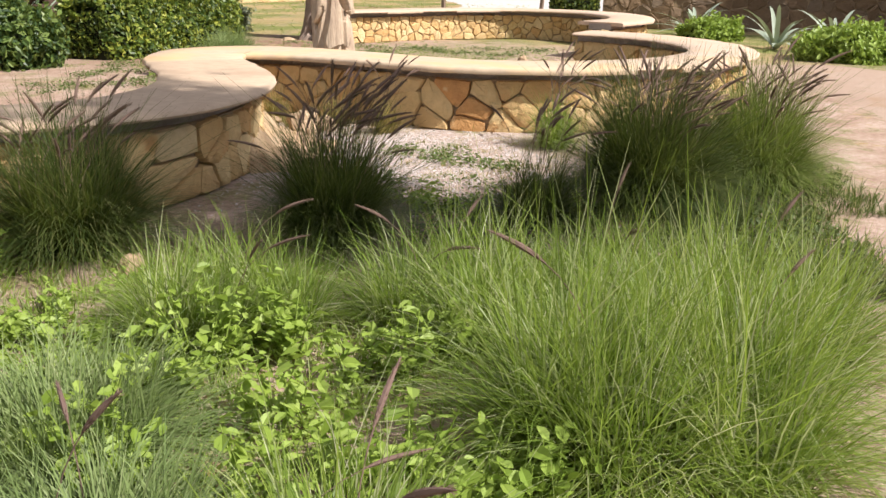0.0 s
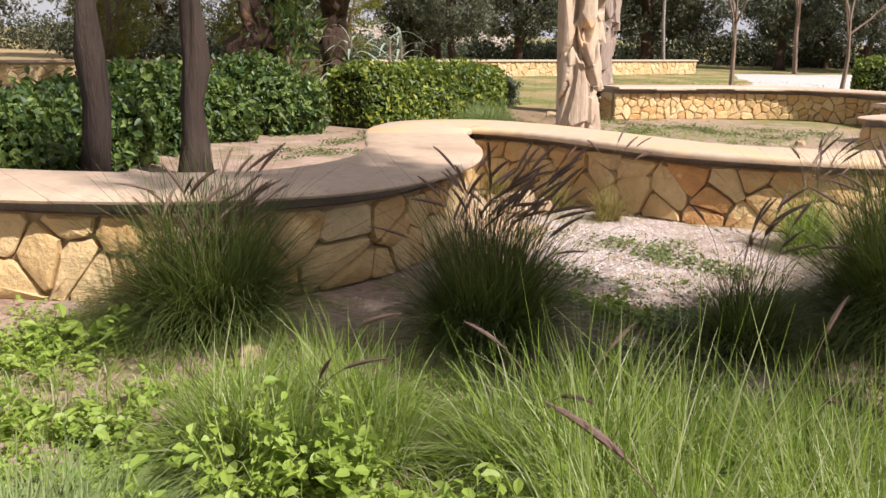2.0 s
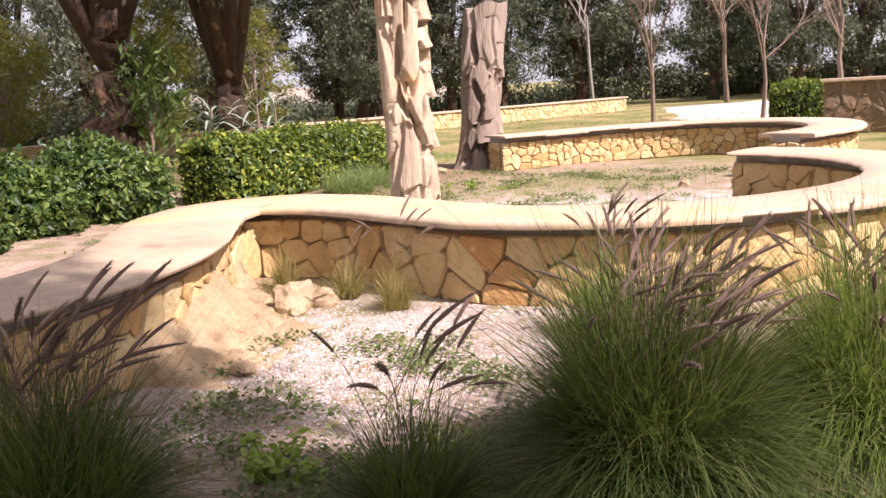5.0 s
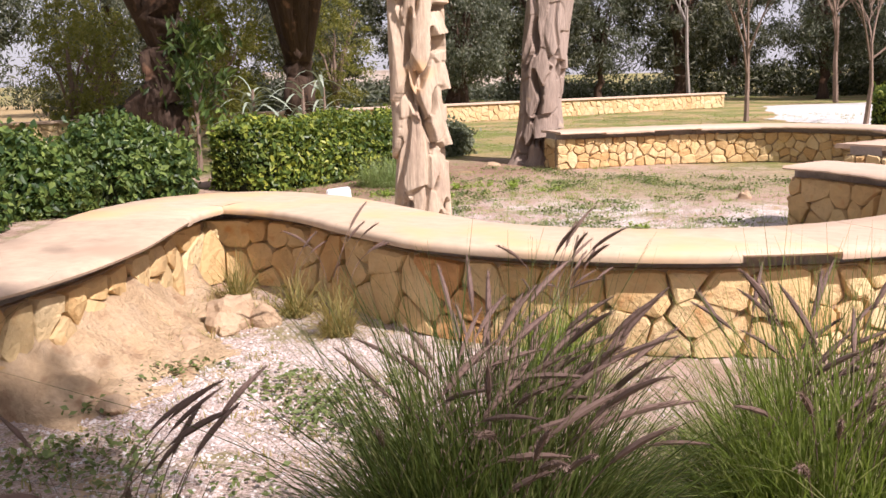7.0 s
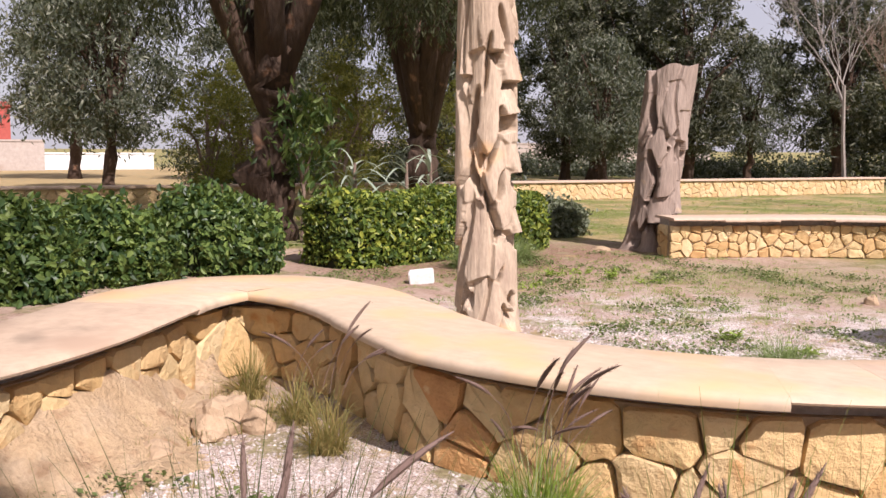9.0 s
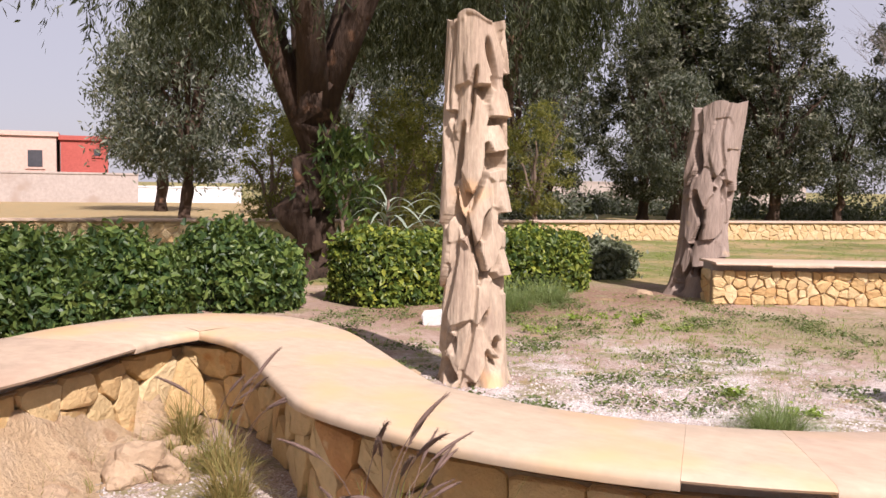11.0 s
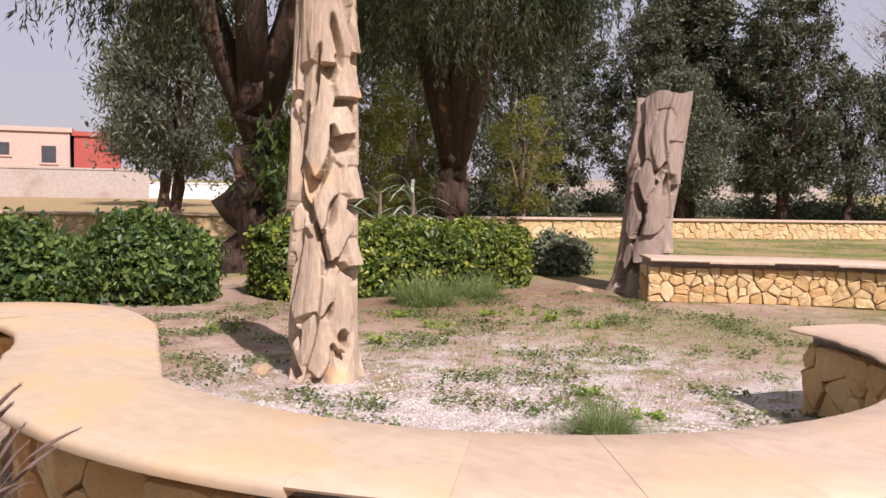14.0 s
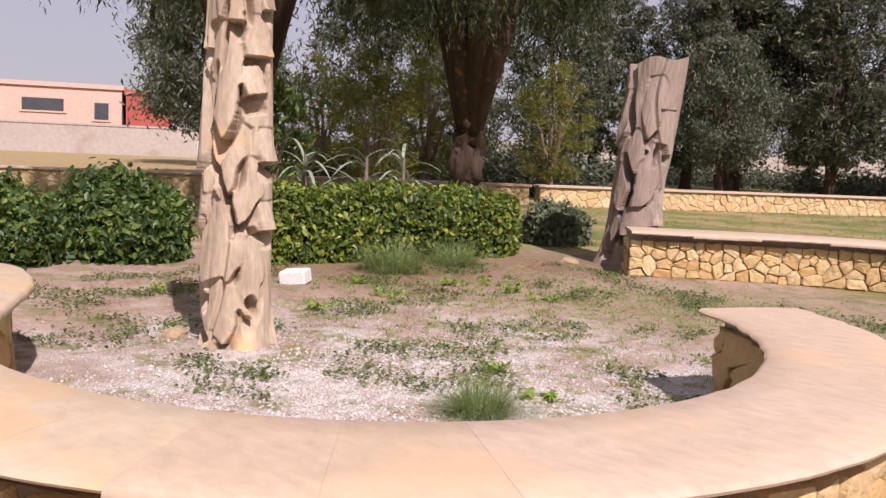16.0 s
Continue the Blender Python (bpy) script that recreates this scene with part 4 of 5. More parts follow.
inside_bowl = lambda p: math.hypot(p[0] - 0.6, p[1] - 10.55) < 1.8 or p[1] > 12.2 or p[0] < -0.6
weed_carpet("court_weeds", [p for p in patchy(rw, -4.6, 2.0, 9.6, 16.5, 620, 1.3, 0.10) if inside_bowl(p)], 5, "small green weeds spread over the bare court")
weed_carpet("front_weeds", patchy(rw, -2.4, 0.9, 1.5, 4.4, 420, 1.1, -0.1), 6, "small lime-green weeds between the grass clumps", M_WEED)
weed_carpet("verge_weeds", patchy(rw, 0.2, 2.4, 4.3, 5.7, 330, 1.3, -0.15), 8, "small green weeds at the foot of the grass clumps")
weed_carpet("pit_weeds", patchy(rw, -0.9, 1.2, 5.3, 7.3, 110, 1.6, 0.05), 7, "small green weeds on the gravel")


# ---- hedge and bushes ----
def hedge_body(name, path, half, height, n, material, seed, label, category, lumps=0.10, leaf=0.055, round_=False):
    """A hedge along a line: a core coloured near-black for inner shade, and a skin of leaves."""
    g = np.random.default_rng(seed)
    c = spline(path, 0.15)
    rn = right_normals(c)
    t = thing(name, None, label, category, "clipped hedges" if category == "hedge" else "bushes")
    prof = [(-1, 0.0), (-1.02, 0.5), (-0.92, 0.88), (-0.5, 1.0), (0, 1.02), (0.5, 1.0), (0.92, 0.88), (1.02, 0.5), (1, 0.0)]
    if round_:
        prof = [(-0.9, 0.0), (-1.04, 0.28), (-0.98, 0.56), (-0.74, 0.82), (-0.38, 0.97), (0, 1.0), (0.38, 0.97), (0.74, 0.82), (0.98, 0.56), (1.04, 0.28), (0.9, 0.0)]

    def skin(i, k, grow):
        p, r = c[i], rn[i]
        o, z = prof[k]
        away = min(1.0, min(i, len(c) - 1 - i) * 0.15 / 0.6)
        endf = 0.45 + 0.55 * math.sqrt(1 - (1 - away) ** 2) if round_ else min(1.0, 0.55 + 1.3 * min(i, len(c) - 1 - i) * 0.15)
        fq = 2.4 if round_ else 1.3
        l = 1 + lumps * 2.2 * noise.noise(Vector((p[0] * fq + o * 1.4, p[1] * fq, z * fq + seed)))
        return np.array([p[0] + r[0] * o * half * grow * l * endf, p[1] + r[1] * o * half * grow * l * endf, z * height * grow * l * (0.5 + 0.5 * endf if round_ else 0.75 + 0.25 * endf)])

    m = len(prof)
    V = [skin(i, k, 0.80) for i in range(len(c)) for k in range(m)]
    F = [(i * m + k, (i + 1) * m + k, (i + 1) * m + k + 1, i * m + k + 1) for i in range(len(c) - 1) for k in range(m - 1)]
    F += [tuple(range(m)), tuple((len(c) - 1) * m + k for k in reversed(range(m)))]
    # Solid core in place of twigs; its colour carries the inner shade.
    part("twig_mass", mesh_from("twig_mass", V, F, M_SHADECORE), t)
    C, N = np.zeros((n, 3)), np.zeros((n, 3))
    for q in range(n):
        i, k = g.integers(0, len(c) - 1), g.integers(0, m - 1)
        u, v = g.uniform(), g.uniform()
        a, b, d, e = skin(i, k, 1), skin(i + 1, k, 1), skin(i, k + 1, 1), skin(i + 1, k + 1, 1)
        P = (a * (1 - u) + b * u) * (1 - v) + (d * (1 - u) + e * u) * v
        nn = np.cross(d - a, b - a)
        nn /= np.linalg.norm(nn) + 1e-9
        if q % 12 == 0:
            edge = 0 if g.uniform() < 0.5 else len(c) - 1
            P = np.array([*(c[edge] + rn[edge] * g.uniform(-0.55, 0.55) * half), g.uniform(0.05, 0.8) * height])
            nn = np.array([*(c[edge] - c[abs(edge - 2)]), 0.2])
        C[q], N[q] = P + nn * (abs(g.normal(0.0, 0.085)) - 0.05 if round_ else g.normal(0.0, 0.04)), nn
    N += g.normal(0, 0.55, N.shape) + [0, 0, 0.35]
    sz = leaf * g.uniform(0.6, 1.5, n)
    LV, LF = leaves(C, g.normal(0, 1, (n, 3)) + [0, 0, -0.4], N, sz * 1.35, sz * 0.7, True)
    part("leaves", mesh_from("leaves", LV, LF, material), t)


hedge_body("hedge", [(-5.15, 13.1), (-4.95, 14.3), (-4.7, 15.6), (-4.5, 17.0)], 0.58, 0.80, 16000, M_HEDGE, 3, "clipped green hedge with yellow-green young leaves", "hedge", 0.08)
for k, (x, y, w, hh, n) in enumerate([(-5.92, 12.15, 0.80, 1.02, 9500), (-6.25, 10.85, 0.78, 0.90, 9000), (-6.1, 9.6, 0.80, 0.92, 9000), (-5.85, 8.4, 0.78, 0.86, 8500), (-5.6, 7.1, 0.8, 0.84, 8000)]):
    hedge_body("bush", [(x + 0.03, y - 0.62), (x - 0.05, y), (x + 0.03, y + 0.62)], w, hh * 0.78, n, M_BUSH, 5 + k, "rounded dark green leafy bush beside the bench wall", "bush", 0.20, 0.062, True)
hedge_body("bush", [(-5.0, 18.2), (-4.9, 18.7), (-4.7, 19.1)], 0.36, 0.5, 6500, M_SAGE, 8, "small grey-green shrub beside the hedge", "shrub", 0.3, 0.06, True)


# ---- trees ----
def tree_mesh_parts(height, trunk_r, fork, crown_lo, crown_r, clusters, per, seed, leaf=(0.11, 0.03), hang=0.5, lean=0.0, limbs=5, shape=1.0, spread=0.55, clump=0.10, strand=0.0):
    """Wood and leaves of one tree at the origin: a tapered trunk, limbs that fork from it, and leaf clusters round their ends."""
    r, g = random.Random(seed), np.random.default_rng(seed)
    V, F, LIMBS, TV, TF = [], [], [], [], []
    knots = [Vector((lean * (z / height) + 0.12 * trunk_r * r.uniform(-3, 3) * (z > 0.2), 0.12 * trunk_r * r.uniform(-3, 3) * (z > 0.2), z)) for z in np.linspace(0, fork * 1.5 if strand else height * 0.72, 15)]
    tube(V, F, knots, [trunk_r * (1.5 if i == 0 else 1.12 if i == 1 else 1.0) * (1 - (0.03 if strand else 0.05) * i) * r.uniform(0.93, 1.07) for i in range(15)], 18, 0.9)
    ends = []
    for i in range(limbs):
        a = math.tau * (i + r.uniform(-0.3, 0.3)) / limbs
        z0 = fork * r.uniform(0.9, 1.35)
        s = Vector((lean * z0 / height, 0, z0))
        e = Vector((math.cos(a) * crown_r * r.uniform(0.5, 0.85), math.sin(a) * crown_r * r.uniform(0.5, 0.85), r.uniform(crown_lo + 0.4 * (height - crown_lo), height * 0.9)))
        mid = s.lerp(e, 0.45) + Vector((0, 0, 0.25 * (e.z - s.z)))
        BV, BF = [], []
        tube(BV, BF, [s, s.lerp(mid, 0.5), mid, mid.lerp(e, 0.55), e], [trunk_r * k * (1.15 if strand else 1.0) for k in (0.62, 0.52, 0.40, 0.26, 0.06)], 10, 0.5)
        LIMBS.append((BV, BF))
        ends.append((mid, e))
    C, D = [], []
    for k in range(clusters):
        a = r.uniform(0, math.tau)
        f = r.uniform(0, 1)
        z = crown_lo + (height - crown_lo) * f
        rr = crown_r * (max(0.12, math.sin(math.pi * (0.10 + 0.86 * f ** shape))) ** 0.7) * math.sqrt(r.uniform(0.3 if strand else 0.12, 1))
        p = Vector((lean * z / height + math.cos(a) * rr, math.sin(a) * rr, z))
        if k % 3 == 0:
            m, e = r.choice(ends)
            q = m.lerp(e, r.uniform(0.1, 1.0))
            if (q - p).length < crown_r * 1.2:
                tube(TV, TF, [q, q.lerp(p, 0.5) + Vector((0, 0, 0.15)), p], [trunk_r * 0.09, trunk_r * 0.06, trunk_r * 0.02], 4)
        size = crown_r * clump * r.uniform(0.6, 1.5)
        if strand:
            m_ = per // 24
            st = np.repeat(g.normal(0, 1, (m_, 3)) * [size, size, size * 0.55] + np.array(p), 24, 0)
            u = g.uniform(0, 1, (m_ * 24, 1)) ** 0.8
            fall = np.repeat(strand * g.uniform(0.4, 1.3, (m_, 1)), 24, 0)
            drift = np.repeat(g.normal(0, 0.28, (m_, 2)), 24, 0)
            C.append(st + np.concatenate([drift * np.sqrt(u), -u * u * 0.75 - u * 0.25], 1) * fall + g.normal(0, 0.035, (m_ * 24, 3)))
            D.append(g.normal(0, 0.42, (m_ * 24, 3)) + np.concatenate([drift, -np.ones((m_ * 24, 1))], 1))
            continue
        pts = g.normal(0, 1, (per, 3)) * [size, size, size * spread * (1 + hang)] + np.array(p) + [0, 0, -hang * size]
        C.append(pts)
        D.append(g.normal(0, 1, (per, 3)) * [1, 1, 0.6] + [0, 0, -2.2 * hang])
    C, D = np.concatenate(C), np.concatenate(D)
    sz = g.uniform(0.6, 1.5, len(C))
    LV, LF = leaves(C, D, g.normal(0, 1, (len(C), 3)), leaf[0] * sz, leaf[1] * sz)
    return (V, F), LIMBS, (TV, TF), (LV, LF)


def tree(name, spots, bark, leaf_mat, label, group, **spec):
    (V, F), limbs, (TV, TF), (LV, LF) = tree_mesh_parts(**spec)
    x, y, s, rz = spots[0]
    t = thing(name, pose(x, y, -0.05, 0, 0, rz), label, "tree", group)
    t.scale = (s, s, s)
    part("trunk", mesh_from("trunk", V, F, bark, True), t)
    for BV, BF in limbs:
        part("limb", mesh_from("limb", BV, BF, bark, True), t)
    if TV:
        tagged(part("twig_mass", mesh_from("twig_mass", TV, TF, bark, True), t), kind="stuff")
    part("crown", mesh_from("crown", LV, LF, leaf_mat), t)
    for x, y, s, rz in spots[1:]:
        c = copy_thing(t, pose(x, y, -0.05, 0, 0, rz))
        c.scale = (s, s, s)
    return t


tree("gum_tree", [(-7.9, 14.9, 1.0, 20)], M_BARK, M_GUM, "large dark-trunked gum tree with hanging leaves behind the hedge", "gum trees",
     height=10.5, trunk_r=0.36, fork=2.1, crown_lo=4.3, crown_r=5.0, clusters=230, per=600, seed=21, leaf=(0.13, 0.021), hang=0.7, lean=0.5, clump=0.085, strand=0.95)
tree("gum_tree", [(-9.9, 21.8, 1.0, 200)], M_BARK, M_GUM, "forked gum tree with reddish bark and drooping leaves", "gum trees",
     height=11.5, trunk_r=0.40, fork=1.7, crown_lo=4.5, crown_r=4.4, clusters=190, per=648, seed=22, leaf=(0.14, 0.024), hang=0.8, lean=0.3, limbs=6, clump=0.085, strand=1.0)
tree("gum_tree", [(-4.75, 7.55, 1.0, 40), (-4.17, 8.16, 0.93, 170)], M_SHADEBARK, M_OLIVE, "slim tree beside the bench wall, its bark coloured dark for shade", "slim trees",
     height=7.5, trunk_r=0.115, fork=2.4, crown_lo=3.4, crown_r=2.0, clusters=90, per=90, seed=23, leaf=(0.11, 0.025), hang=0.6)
tree("cypress", [(-17.3, 45.9, 1.0, 0)], M_BARK, M_CONIFER, "dense dark broad cypress", "conifers",
     height=14, trunk_r=0.35, fork=2.5, crown_lo=1.6, crown_r=2.3, clusters=420, per=110, seed=24, leaf=(0.28, 0.10), hang=0.1, shape=0.75, spread=1.0)
tree("casuarina", [(-12.8, 46, 0.9, 0), (-7.2, 50, 1.0, 70), (-5.6, 56, 0.75, 140), (1.5, 55, 0.6, 200), (-23.5, 44, 0.95, 260), (6.0, 50, 0.8, 310), (-31, 42, 0.8, 100), (10.5, 55, 1.0, 30),
     (-20, 60, 0.9, 220), (-16.2, 40.5, 0.7, 330), (-10, 66, 0.75, 10), (-1, 68, 0.8, 90), (15, 52, 1.1, 60), (21, 47, 1.1, 160)],
     M_BARK, M_CONIFER, "tall feathery dark conifer at the edge of the park", "conifers",
     height=12.5, trunk_r=0.28, fork=2.0, crown_lo=1.7, crown_r=3.0, clusters=230, per=125, seed=25, leaf=(0.24, 0.07), hang=0.35, shape=0.8, clump=0.085)
# The last two spots are added, crowns out of view, to shade the rubble wall.
tree("olive_tree", [(-24, 23.4, 1.0, 60), (-28, 34, 1.2, 90), (-36, 30, 1.25, 45), (-21, 38, 1.1, 10), (-13.0, 37.5, 0.75, 200), (-10.6, 48, 0.85, 75), (-0.6, 49, 0.95, 130), (3.2, 47.5, 0.9, 250), (10.8, 19.6, 0.8, 20), (13.2, 18.2, 0.85, 150)],
     M_BARK, M_OLIVE, "grey-green feathery park tree", "park trees",
     height=7.5, trunk_r=0.2, fork=1.9, crown_lo=1.8, crown_r=2.7, clusters=150, per=120, seed=26, leaf=(0.2, 0.06), hang=0.5)
tree("yellow_shrub", [(-15.7, 20.4, 0.85, 0), (-14.3, 24.5, 1.1, 120), (-13.2, 28.4, 1.0, 230), (-18.5, 24.0, 1.0, 40), (-10.7, 19.7, 0.82, 75)], M_TWIG, M_YELLOWGREEN, "tall yellow-green feathery shrub", "shrubs",
     height=4.0, trunk_r=0.09, fork=0.6, crown_lo=0.7, crown_r=1.25, clusters=90, per=70, seed=27, leaf=(0.12, 0.03), hang=0.3)


tree("young_tree", [(-7.35, 15.1, 1.0, 0)], M_TWIG, M_BUSH, "young broad-leaved tree beside the dark gum trunk", "young trees",
     height=2.35, trunk_r=0.035, fork=0.8, crown_lo=1.0, crown_r=0.5, clusters=24, per=34, seed=33, leaf=(0.17, 0.055), hang=0.6, clump=0.28)


def bare_tree(x, y, height, r_, seed, bark, label):
    """A thin tree without leaves: trunk, forks and many fine twigs."""
    r = random.Random(seed)
    t = thing("bare_tree", pose(x, y, -0.03), label, "tree", "bare young trees")
    V, F = [], []

    def grow(p, d, length, rad, depth):
        q = p + d * length
        tube(V, F, [p, p.lerp(q, 0.5) + Vector((r.gauss(0, 1), r.gauss(0, 1), 0)) * length * 0.04, q], [rad, rad * 0.8, rad * 0.55], 5 if depth > 2 else 4)
        if depth:
            for _ in range(4 if depth > 1 else 5):
                nd = (d + Vector((r.gauss(0, 0.45), r.gauss(0, 0.45), r.uniform(0.0, 0.35)))).normalized()
                grow(p.lerp(q, r.uniform(0.6, 1.0)), nd, length * r.uniform(0.55, 0.8), rad * 0.46, depth - 1)

    grow(Vector((0, 0, 0)), Vector((r.uniform(-.05, .05), 0, 1)), height * 0.42, r_, 4)
    part("wood", mesh_from("wood", V, F, bark), t)


# Added out of view so that its crown shades the rear clumps and slabs.
tree("gum_tree", [(7.0, 2.42, 1.0, 0)], M_BARK, M_GUM, "unseen tall slim gum tree, placed to shade the grass and seat slabs", "gum trees",
     height=13.5, trunk_r=0.16, fork=5.2, crown_lo=7.1, crown_r=0.96, clusters=88, per=110, seed=29, leaf=(0.17, 0.05), hang=0.3, shape=0.8, spread=1.0, clump=0.2)


def thicket(name, a, b, depth, height, n, material, seed, label):
    """Far undergrowth: leaf clumps between two points."""
    g = np.random.default_rng(seed)
    m = n // 60
    u = g.uniform(0, 1, m)
    top = height * (0.55 + 0.5 * np.array([noise.noise(Vector((k * 9.0, seed, 0))) for k in u]))
    cx = np.stack([a[0] + (b[0] - a[0]) * u, a[1] + (b[1] - a[1]) * u + g.normal(0, depth, m), top * g.uniform(0.1, 1, m)], 1)
    C = np.repeat(cx, 60, 0) + g.normal(0, 0.35, (m * 60, 3))
    C[:, 2] = np.maximum(C[:, 2], 0.05)
    LV, LF = leaves(C, g.normal(0, 1, C.shape), g.normal(0, 1, C.shape), g.uniform(0.15, 0.35, len(C)), g.uniform(0.06, 0.14, len(C)))
    tagged(new(name, mesh_from(name, LV, LF, material)), label, "undergrowth", kind="stuff")


thicket("undergrowth", (-32, 50), (-9, 56), 1.5, 1.1, 22000, M_OLIVE, 1, "dark undergrowth below the far trees")
thicket("undergrowth", (-9, 57), (22, 56), 1.5, 2.0, 32000, M_CONIFER, 2, "dark undergrowth below the far trees")
thicket("undergrowth", (-45, 44), (-30, 50), 1.5, 3.0, 14000, M_CONIFER, 3, "dark undergrowth below the far trees")
thicket("undergrowth", (-21, 24), (-13.5, 31), 0.6, 1.3, 7000, M_OLIVE, 4, "loose shrubs behind the low wall")
bare_tree(-1.26, 29.9, 5.2, 0.075, 41, M_TWIG, "young bare tree with a thin grey-brown stem")
bare_tree(1.7, 28.6, 4.6, 0.07, 42, M_TWIG, "young bare tree with a thin grey-brown stem")
bare_tree(-4.66, 39.6, 9.0, 0.085, 43, M_PALEBARK, "slender tree with pale bark behind the low wall")
bare_tree(6.0, 24.5, 5.0, 0.09, 44, M_TWIG, "spreading bare tree beside the agave bed")
bare_tree(0.2, 44, 8.0, 0.12, 45, M_TWIG, "bare grey tree at the edge of the drive")
bare_tree(4.5, 41, 7.5, 0.12, 47, M_TWIG, "bare grey tree at the edge of the drive")


# ---- reeds and agaves ----
def sword_plant(name, x, y, n, length, width, arch, seed, label, material, stem=0.0):
    g = random.Random(seed)
    t = thing(name, pose(x, y, 0), label, "plant", "silvery sword plants")
    for i in range(n):
        a = math.tau * i / n + g.uniform(-0.4, 0.4)
        l, up = length * g.uniform(0.7, 1.15), g.uniform(0.35, 1.25)
        V, F = [], []
        z0 = stem * g.uniform(0.25, 1.0)
        for k in range(7):
            u = k / 6
            out = l * (u * math.cos(up) + arch * u * u * 0.4)
            z = z0 + l * (u * math.sin(up) - arch * u ** 2.4)
            w = width * (0.6 + 0.6 * u) * (1 - u) ** 0.6 * 0.5 + 0.001
            for o, dz in ((-1, 0.25), (0, 0), (1, 0.25)):
                V.append((math.cos(a) * out - math.sin(a) * w * o, math.sin(a) * out + math.cos(a) * w * o, max(0.01, z + dz * w)))
        F = [(k * 3 + j, k * 3 + j + 1, k * 3 + j + 4, k * 3 + j + 3) for k in range(6) for j in range(2)]
        part("blade", mesh_from("blade", V, F, material, True), t)
    if stem:
        V, F = [], []
        tube(V, F, [(0, 0, 0), (0.02, 0, stem * 0.5), (0, 0.02, stem)], [0.05, 0.04, 0.02], 6)
        part("stalk", mesh_from("stalk", V, F, M_TWIG), t)


for i, (x, y) in enumerate([(-5.9, 14.6), (-5.6, 15.4), (-5.75, 16.2)]):
    sword_plant("giant_reed", x, y, 24, 0.72, 0.075, 0.75, 60 + i, "silvery giant reed with arching leaves behind the hedge", M_AGAVE, 1.25)
for i, (x, y) in enumerate([(5.4, 17.3), (6.6, 17.9), (4.6, 20.4), (9.2, 20.2), (5.0, 26.0), (6.4, 25.2)]):
    sword_plant("agave", x, y, 20, 1.1, 0.13, 0.30, 70 + i, "silver-green agave in the planting bed", M_AGAVE)
hedge_body("bush", [(5.3, 15.7), (5.9, 15.4), (6.5, 15.1)], 0.5, 0.42, 4500, M_WEED, 31, "low yellow-green shrub at the edge of the path", "shrub", 0.25, 0.06, True)
hedge_body("bush", [(4.2, 18.9), (4.7, 19.2), (5.2, 19.3)], 0.4, 0.36, 3000, M_WEED, 32, "low yellow-green shrub in the bed", "shrub", 0.25, 0.06, True)
hedge_body("bush", [(6.9, 14.9), (7.4, 14.6), (8.0, 14.2)], 0.5, 0.45, 3000, M_BUSH, 33, "low dark green shrub at the edge of the path", "shrub", 0.25, 0.06, True)
hedge_body("hedge", [(1.9, 26.8), (2.6, 26.8), (3.2, 26.8)], 0.55, 0.95, 4000, M_HEDGE, 34, "square clipped green hedge block", "hedge", 0.04)


# ---- straight low walls ----
def straight_wall(name, a, b, height, thick, stone_w, rows, seed, label, stone_mat, cap=True):
    a, b = np.array(a, float), np.array(b, float)
    L = np.linalg.norm(b - a)
    t = (b - a) / L
    nr = np.array([t[1], -t[0]])
    w = thing(name, None, label, "low wall", "low stone walls")
    ang = math.degrees(math.atan2(t[1], t[0]))
    mid = (a + b) / 2
    bm = bmesh.new()
    box(bm, (L, thick - 0.08, height), pose(mid[0], mid[1], height / 2, 0, 0, ang))
    part("core", bm, w, material=M_PALECORE if stone_mat is M_WALLSTONE else M_CORE)
    if cap:
        bm = bmesh.new()
        v = box(bm, (L + 0.1, thick + 0.1, 0.06), pose(mid[0], mid[1], height + 0.028, 0, 0, ang))
        bmesh.ops.bevel(bm, geom=bm.edges[:], offset=0.012, segments=2, affect="EDGES")
        part("coping", bm, w, material=M_SLAB)
    rr = random.Random(seed)
    for side in (1, -1):
        V, F = [], []
        place = lambda s, z, d: (*(a + t * s + nr * side * (thick / 2 - 0.045 + d)), z)
        for poly in stone_cells(L, height, stone_w, rows, seed + side):
            made = stone_mesh(poly, place, 0.006, 0.03 * rr.uniform(0.7, 1.3), rr)
            if made:
                q = len(V)
                V += made[0]
                F += [tuple((k + q for k in (f if side == 1 else reversed(f)))) for f in made[1]]
        tagged(part("stones", mesh_from("stones", V, F, stone_mat), w), kind="stuff")


straight_wall("low_wall", (-11.6, 26.0), (-3.6, 40.0), 0.50, 0.45, 0.34, 4, 51, "long low yellow stone wall with a pale coping", M_WALLSTONE)
straight_wall("low_wall", (-22.5, 7.0), (-11.75, 25.75), 0.50, 0.45, 0.34, 4, 52, "long low stone wall in tree shade behind the hedge", M_WALLSTONE)
straight_wall("low_wall", (2.9, 22.6), (13.5, 21.0), 1.0, 0.5, 0.36, 4, 53, "rubble wall behind the agave bed, shade put into its colour", M_SHADESTONE)
straight_wall("planter", (3.7, 26.9), (5.0, 26.6), 0.85, 0.9, 0.32, 4, 54, "square stone planter in the shade", M_SHADESTONE)


# ---- loose stones ----
def rock(name, x, y, size, seed, material, label):
    bm = bmesh.new()
    bmesh.ops.create_icosphere(bm, subdivisions=3, radius=1.0)
    for v in bm.verts:
        k = 1 + 0.35 * noise.noise(v.co * 1.4 + Vector((seed, 0, 0))) + 0.10 * noise.noise(v.co * 4.5)
        v.co = Vector((v.co.x * size[0] * k, v.co.y * size[1] * k, max(-0.35, v.co.z) * size[2] * k))
    ob = part(name, bm, None, material=material)
    ob.matrix_basis = pose(x, y, size[2] * 0.32, 0, 0, seed * 50)
    tagged(ob, label, "stone", "loose stones")


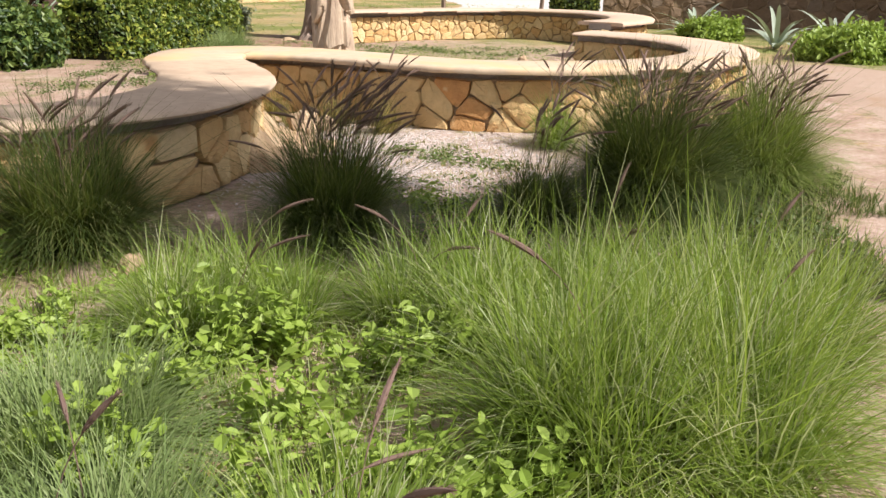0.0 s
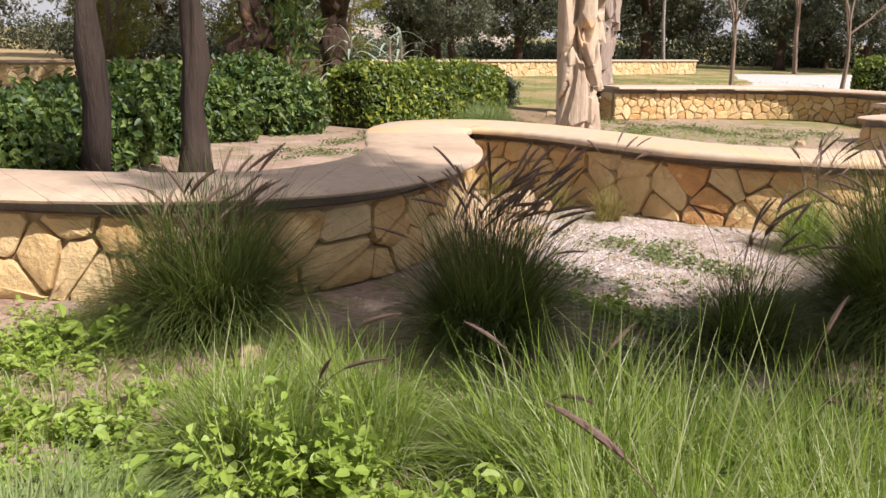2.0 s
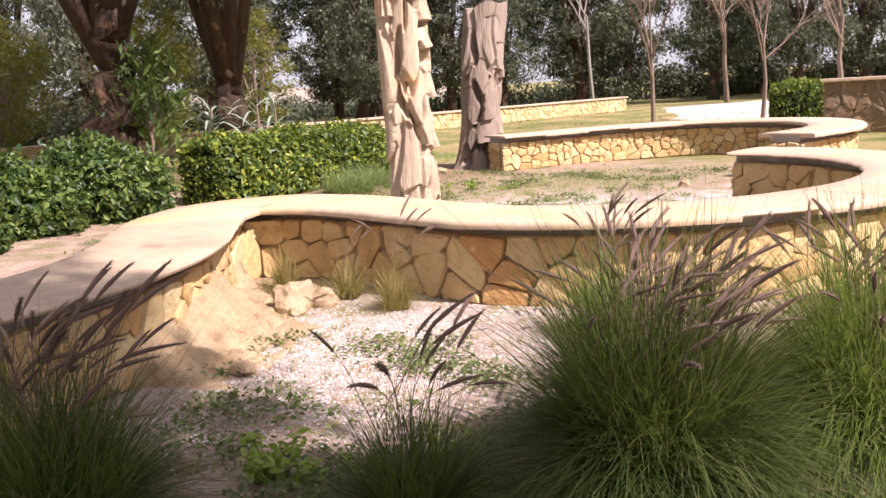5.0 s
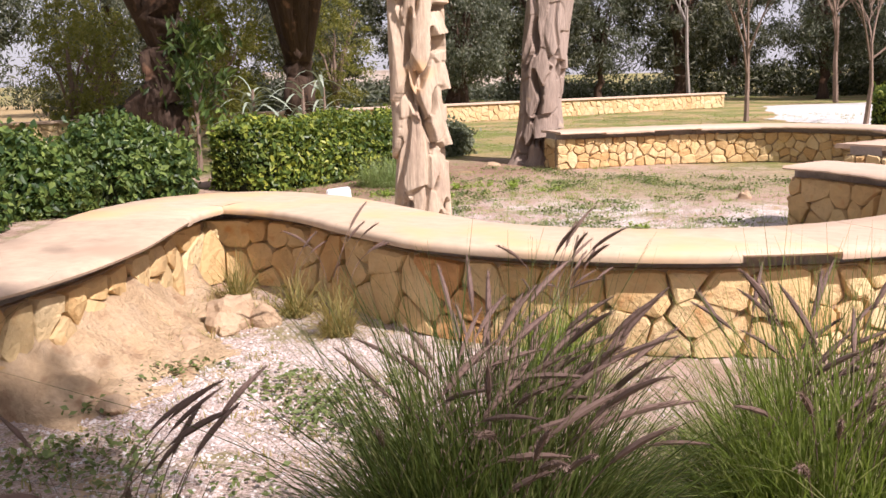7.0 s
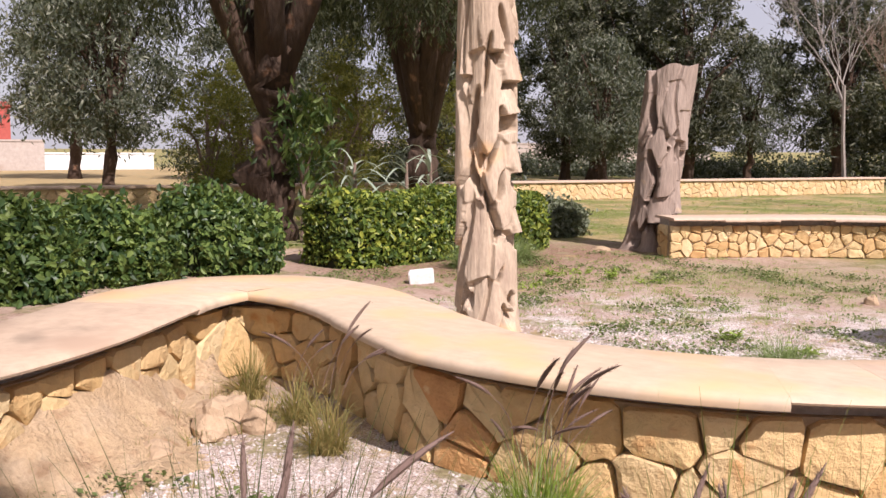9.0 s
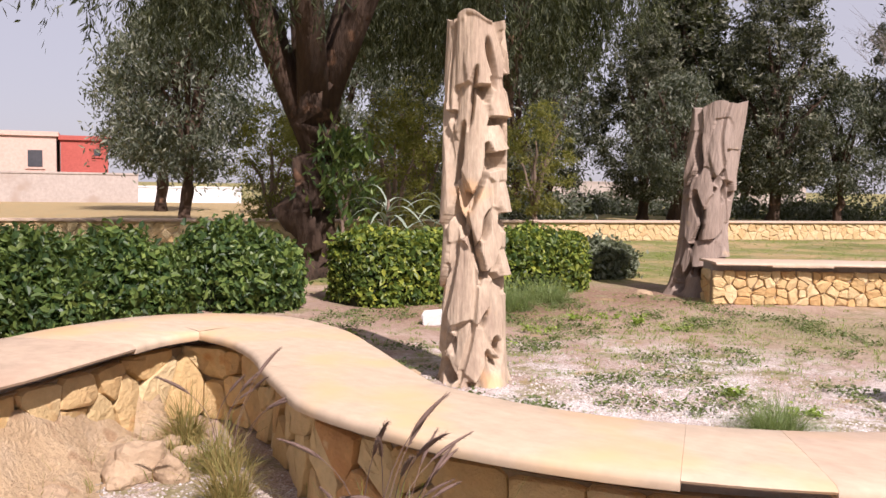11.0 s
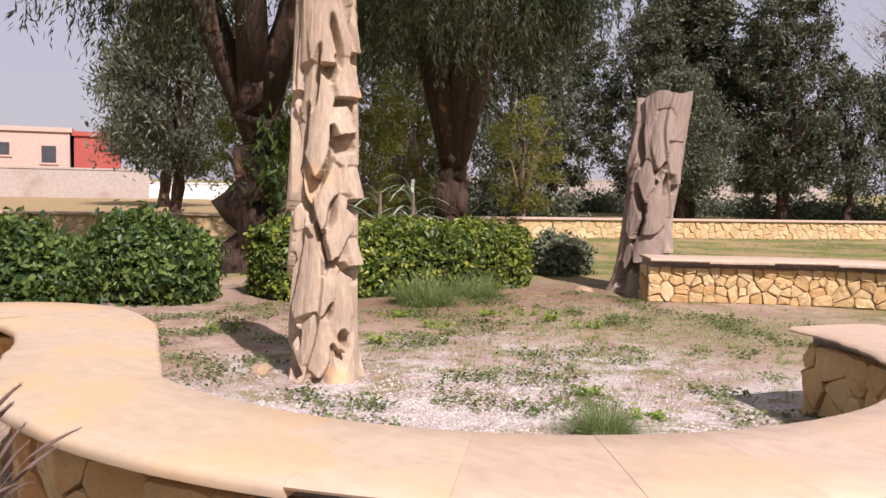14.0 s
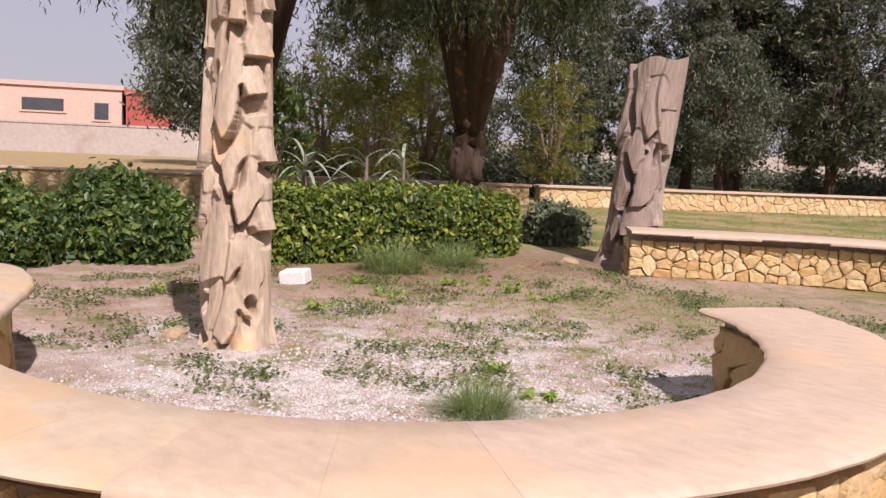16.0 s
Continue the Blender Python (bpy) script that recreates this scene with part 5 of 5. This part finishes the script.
rock("rock", -1.03, 7.90, (0.17, 0.13, 0.15), 2, M_ROCK, "sandy fallen stone in the planting pit")
rock("rock", -0.86, 7.98, (0.09, 0.07, 0.09), 4, M_ROCK, "small sandy stone in the planting pit")
rock("rock", -1.05, 4.25, (0.07, 0.06, 0.06), 5, M_ROCK, "reddish stone beside a grass clump")
rock("rock", -1.7, 10.6, (0.10, 0.08, 0.04), 6, M_ROCK, "flat stone at the foot of the carved trunk")
rock("rock", 0.9, 14.2, (0.07, 0.06, 0.06), 7, M_ROCK, "small stone on the court")
rock("rock", -3.2, 16.9, (0.12, 0.10, 0.05), 8, M_ROCK, "pale stone at the foot of the leaning trunk")
rb = random.Random(19)
for k in range(14):
    y = rb.uniform(6.4, 8.4)
    x = np.interp(y, [6.2, 7.2, 8.4], [-0.96, -1.12, -1.62]) + rb.uniform(0.12, 0.5)
    q = rb.uniform(0.03, 0.075)
    rock("rubble_stone", x, y, (q * 1.3, q, q * 0.8), 20 + k, M_ROCK, "broken yellow stone lying on the sandy bank")
bm = bmesh.new()
box(bm, (0.27, 0.22, 0.14))
bmesh.ops.bevel(bm, geom=bm.edges[:], offset=0.012, segments=2, affect="EDGES")
ob = part("stone_block", bm, None, material=M_WHITE)
ob.matrix_basis = pose(-3.35, 12.75, 0.065, 4, -6, 35)
tagged(ob, "white cut stone block lying on earth", "stone", "loose stones")


# ---- far buildings ----
def house(name, origin, ang, size, wall_mat, windows, label):
    h = thing(name, pose(*origin, 0, 0, ang), label, "building")
    bm = bmesh.new()
    box(bm, size, pose(size[0] / 2, size[1] / 2, size[2] / 2))
    part("wall", bm, h, material=wall_mat)
    bm = bmesh.new()
    box(bm, (size[0] + 0.3, size[1] + 0.3, 0.3), pose(size[0] / 2, size[1] / 2, size[2] + 0.14))
    part("roof", bm, h, material=wall_mat)
    for x, z, w, hh in windows:
        bm = bmesh.new()
        box(bm, (w + 0.3, 0.1, hh + 0.3), pose(x, -0.03, z))
        fr = part("window", bm, h, material=wall_mat)
        bm = bmesh.new()
        box(bm, (w, 0.1, hh), pose(x, -0.06, z))
        part("pane", bm, fr, material=M_GLASS)
    return h


A_ = 62
house("house", (-64, 22.5, -0.6), A_, (14.5, 10, 4.9), M_PINK, [(4, 3.4, 1.0, 1.1), (9.5, 3.7, 2.6, 0.8), (13.2, 3.4, 0.9, 1.1)], "pink rendered house with small dark windows")
house("house", (-57.2, 35.6, -0.6), A_, (3.0, 8, 4.7), M_RED, [(2.3, 3.9, 0.4, 0.45)], "small red rendered building beside the pink house")
for nm, o, L, hh, mat, lab in (("boundary_wall", (-64, 14, -0.4), 27, 2.2, M_GREYWALL, "rough grey boundary wall in the sun"), ("boundary_wall", (-53.0, 38.6, -0.4), 7, 1.4, M_WHITEWALL, "low white boundary wall"), ("boundary_wall", (-46, 55, -0.4), 40, 2.3, M_GREYWALL, "long pale boundary wall behind the park trees")):
    w = thing(nm, pose(*o, 0, 0, A_), lab, "wall", "boundary walls")
    bm = bmesh.new()
    box(bm, (L, 0.3, hh), pose(L / 2, 0, hh / 2))
    part("wall", bm, w, material=mat)
    bm = bmesh.new()
    box(bm, (L + 0.1, 0.4, 0.12), pose(L / 2, 0, hh + 0.05))
    part("coping", bm, w, material=mat)

# ---- stones of the curved walls ----
L1 = len_1[-1]
bench_wall("bench_wall", line_1, half_1, 0.225, 3, 61, "curved rubble-stone bench wall with smooth limestone seat slabs",
           [1.3, 2.6, 3.7, turn_at - 2.7, turn_at - 1.3, turn_at, turn_at + 1.5, js_at, js_at + 0.41, js_at + 0.88, js_at + 1.33, js_at + 2.9, js_at + 4.7], (0.28, 8.02, 0.19), 0.045,
           lambda s: M_SLAB_GREY if s < turn_at - 1.5 else M_SLAB_OCHRE if s < js_at + 0.3 else M_SLAB,
           lambda s: 0.024 if js_at - 0.01 < s < js_at + 0.3 else 0.03 if s > js_at + 1.2 else 0.034 if s < turn_at - 2 else 0.052)
bench_wall("bench_wall", line_2, 0.37, 0.20, 4, 62, "curved bench wall of small yellow stones with pale slabs",
           [0.7, 1.5, 2.3, 3.3, 4.4, 5.5, 6.4], None, 0.03)
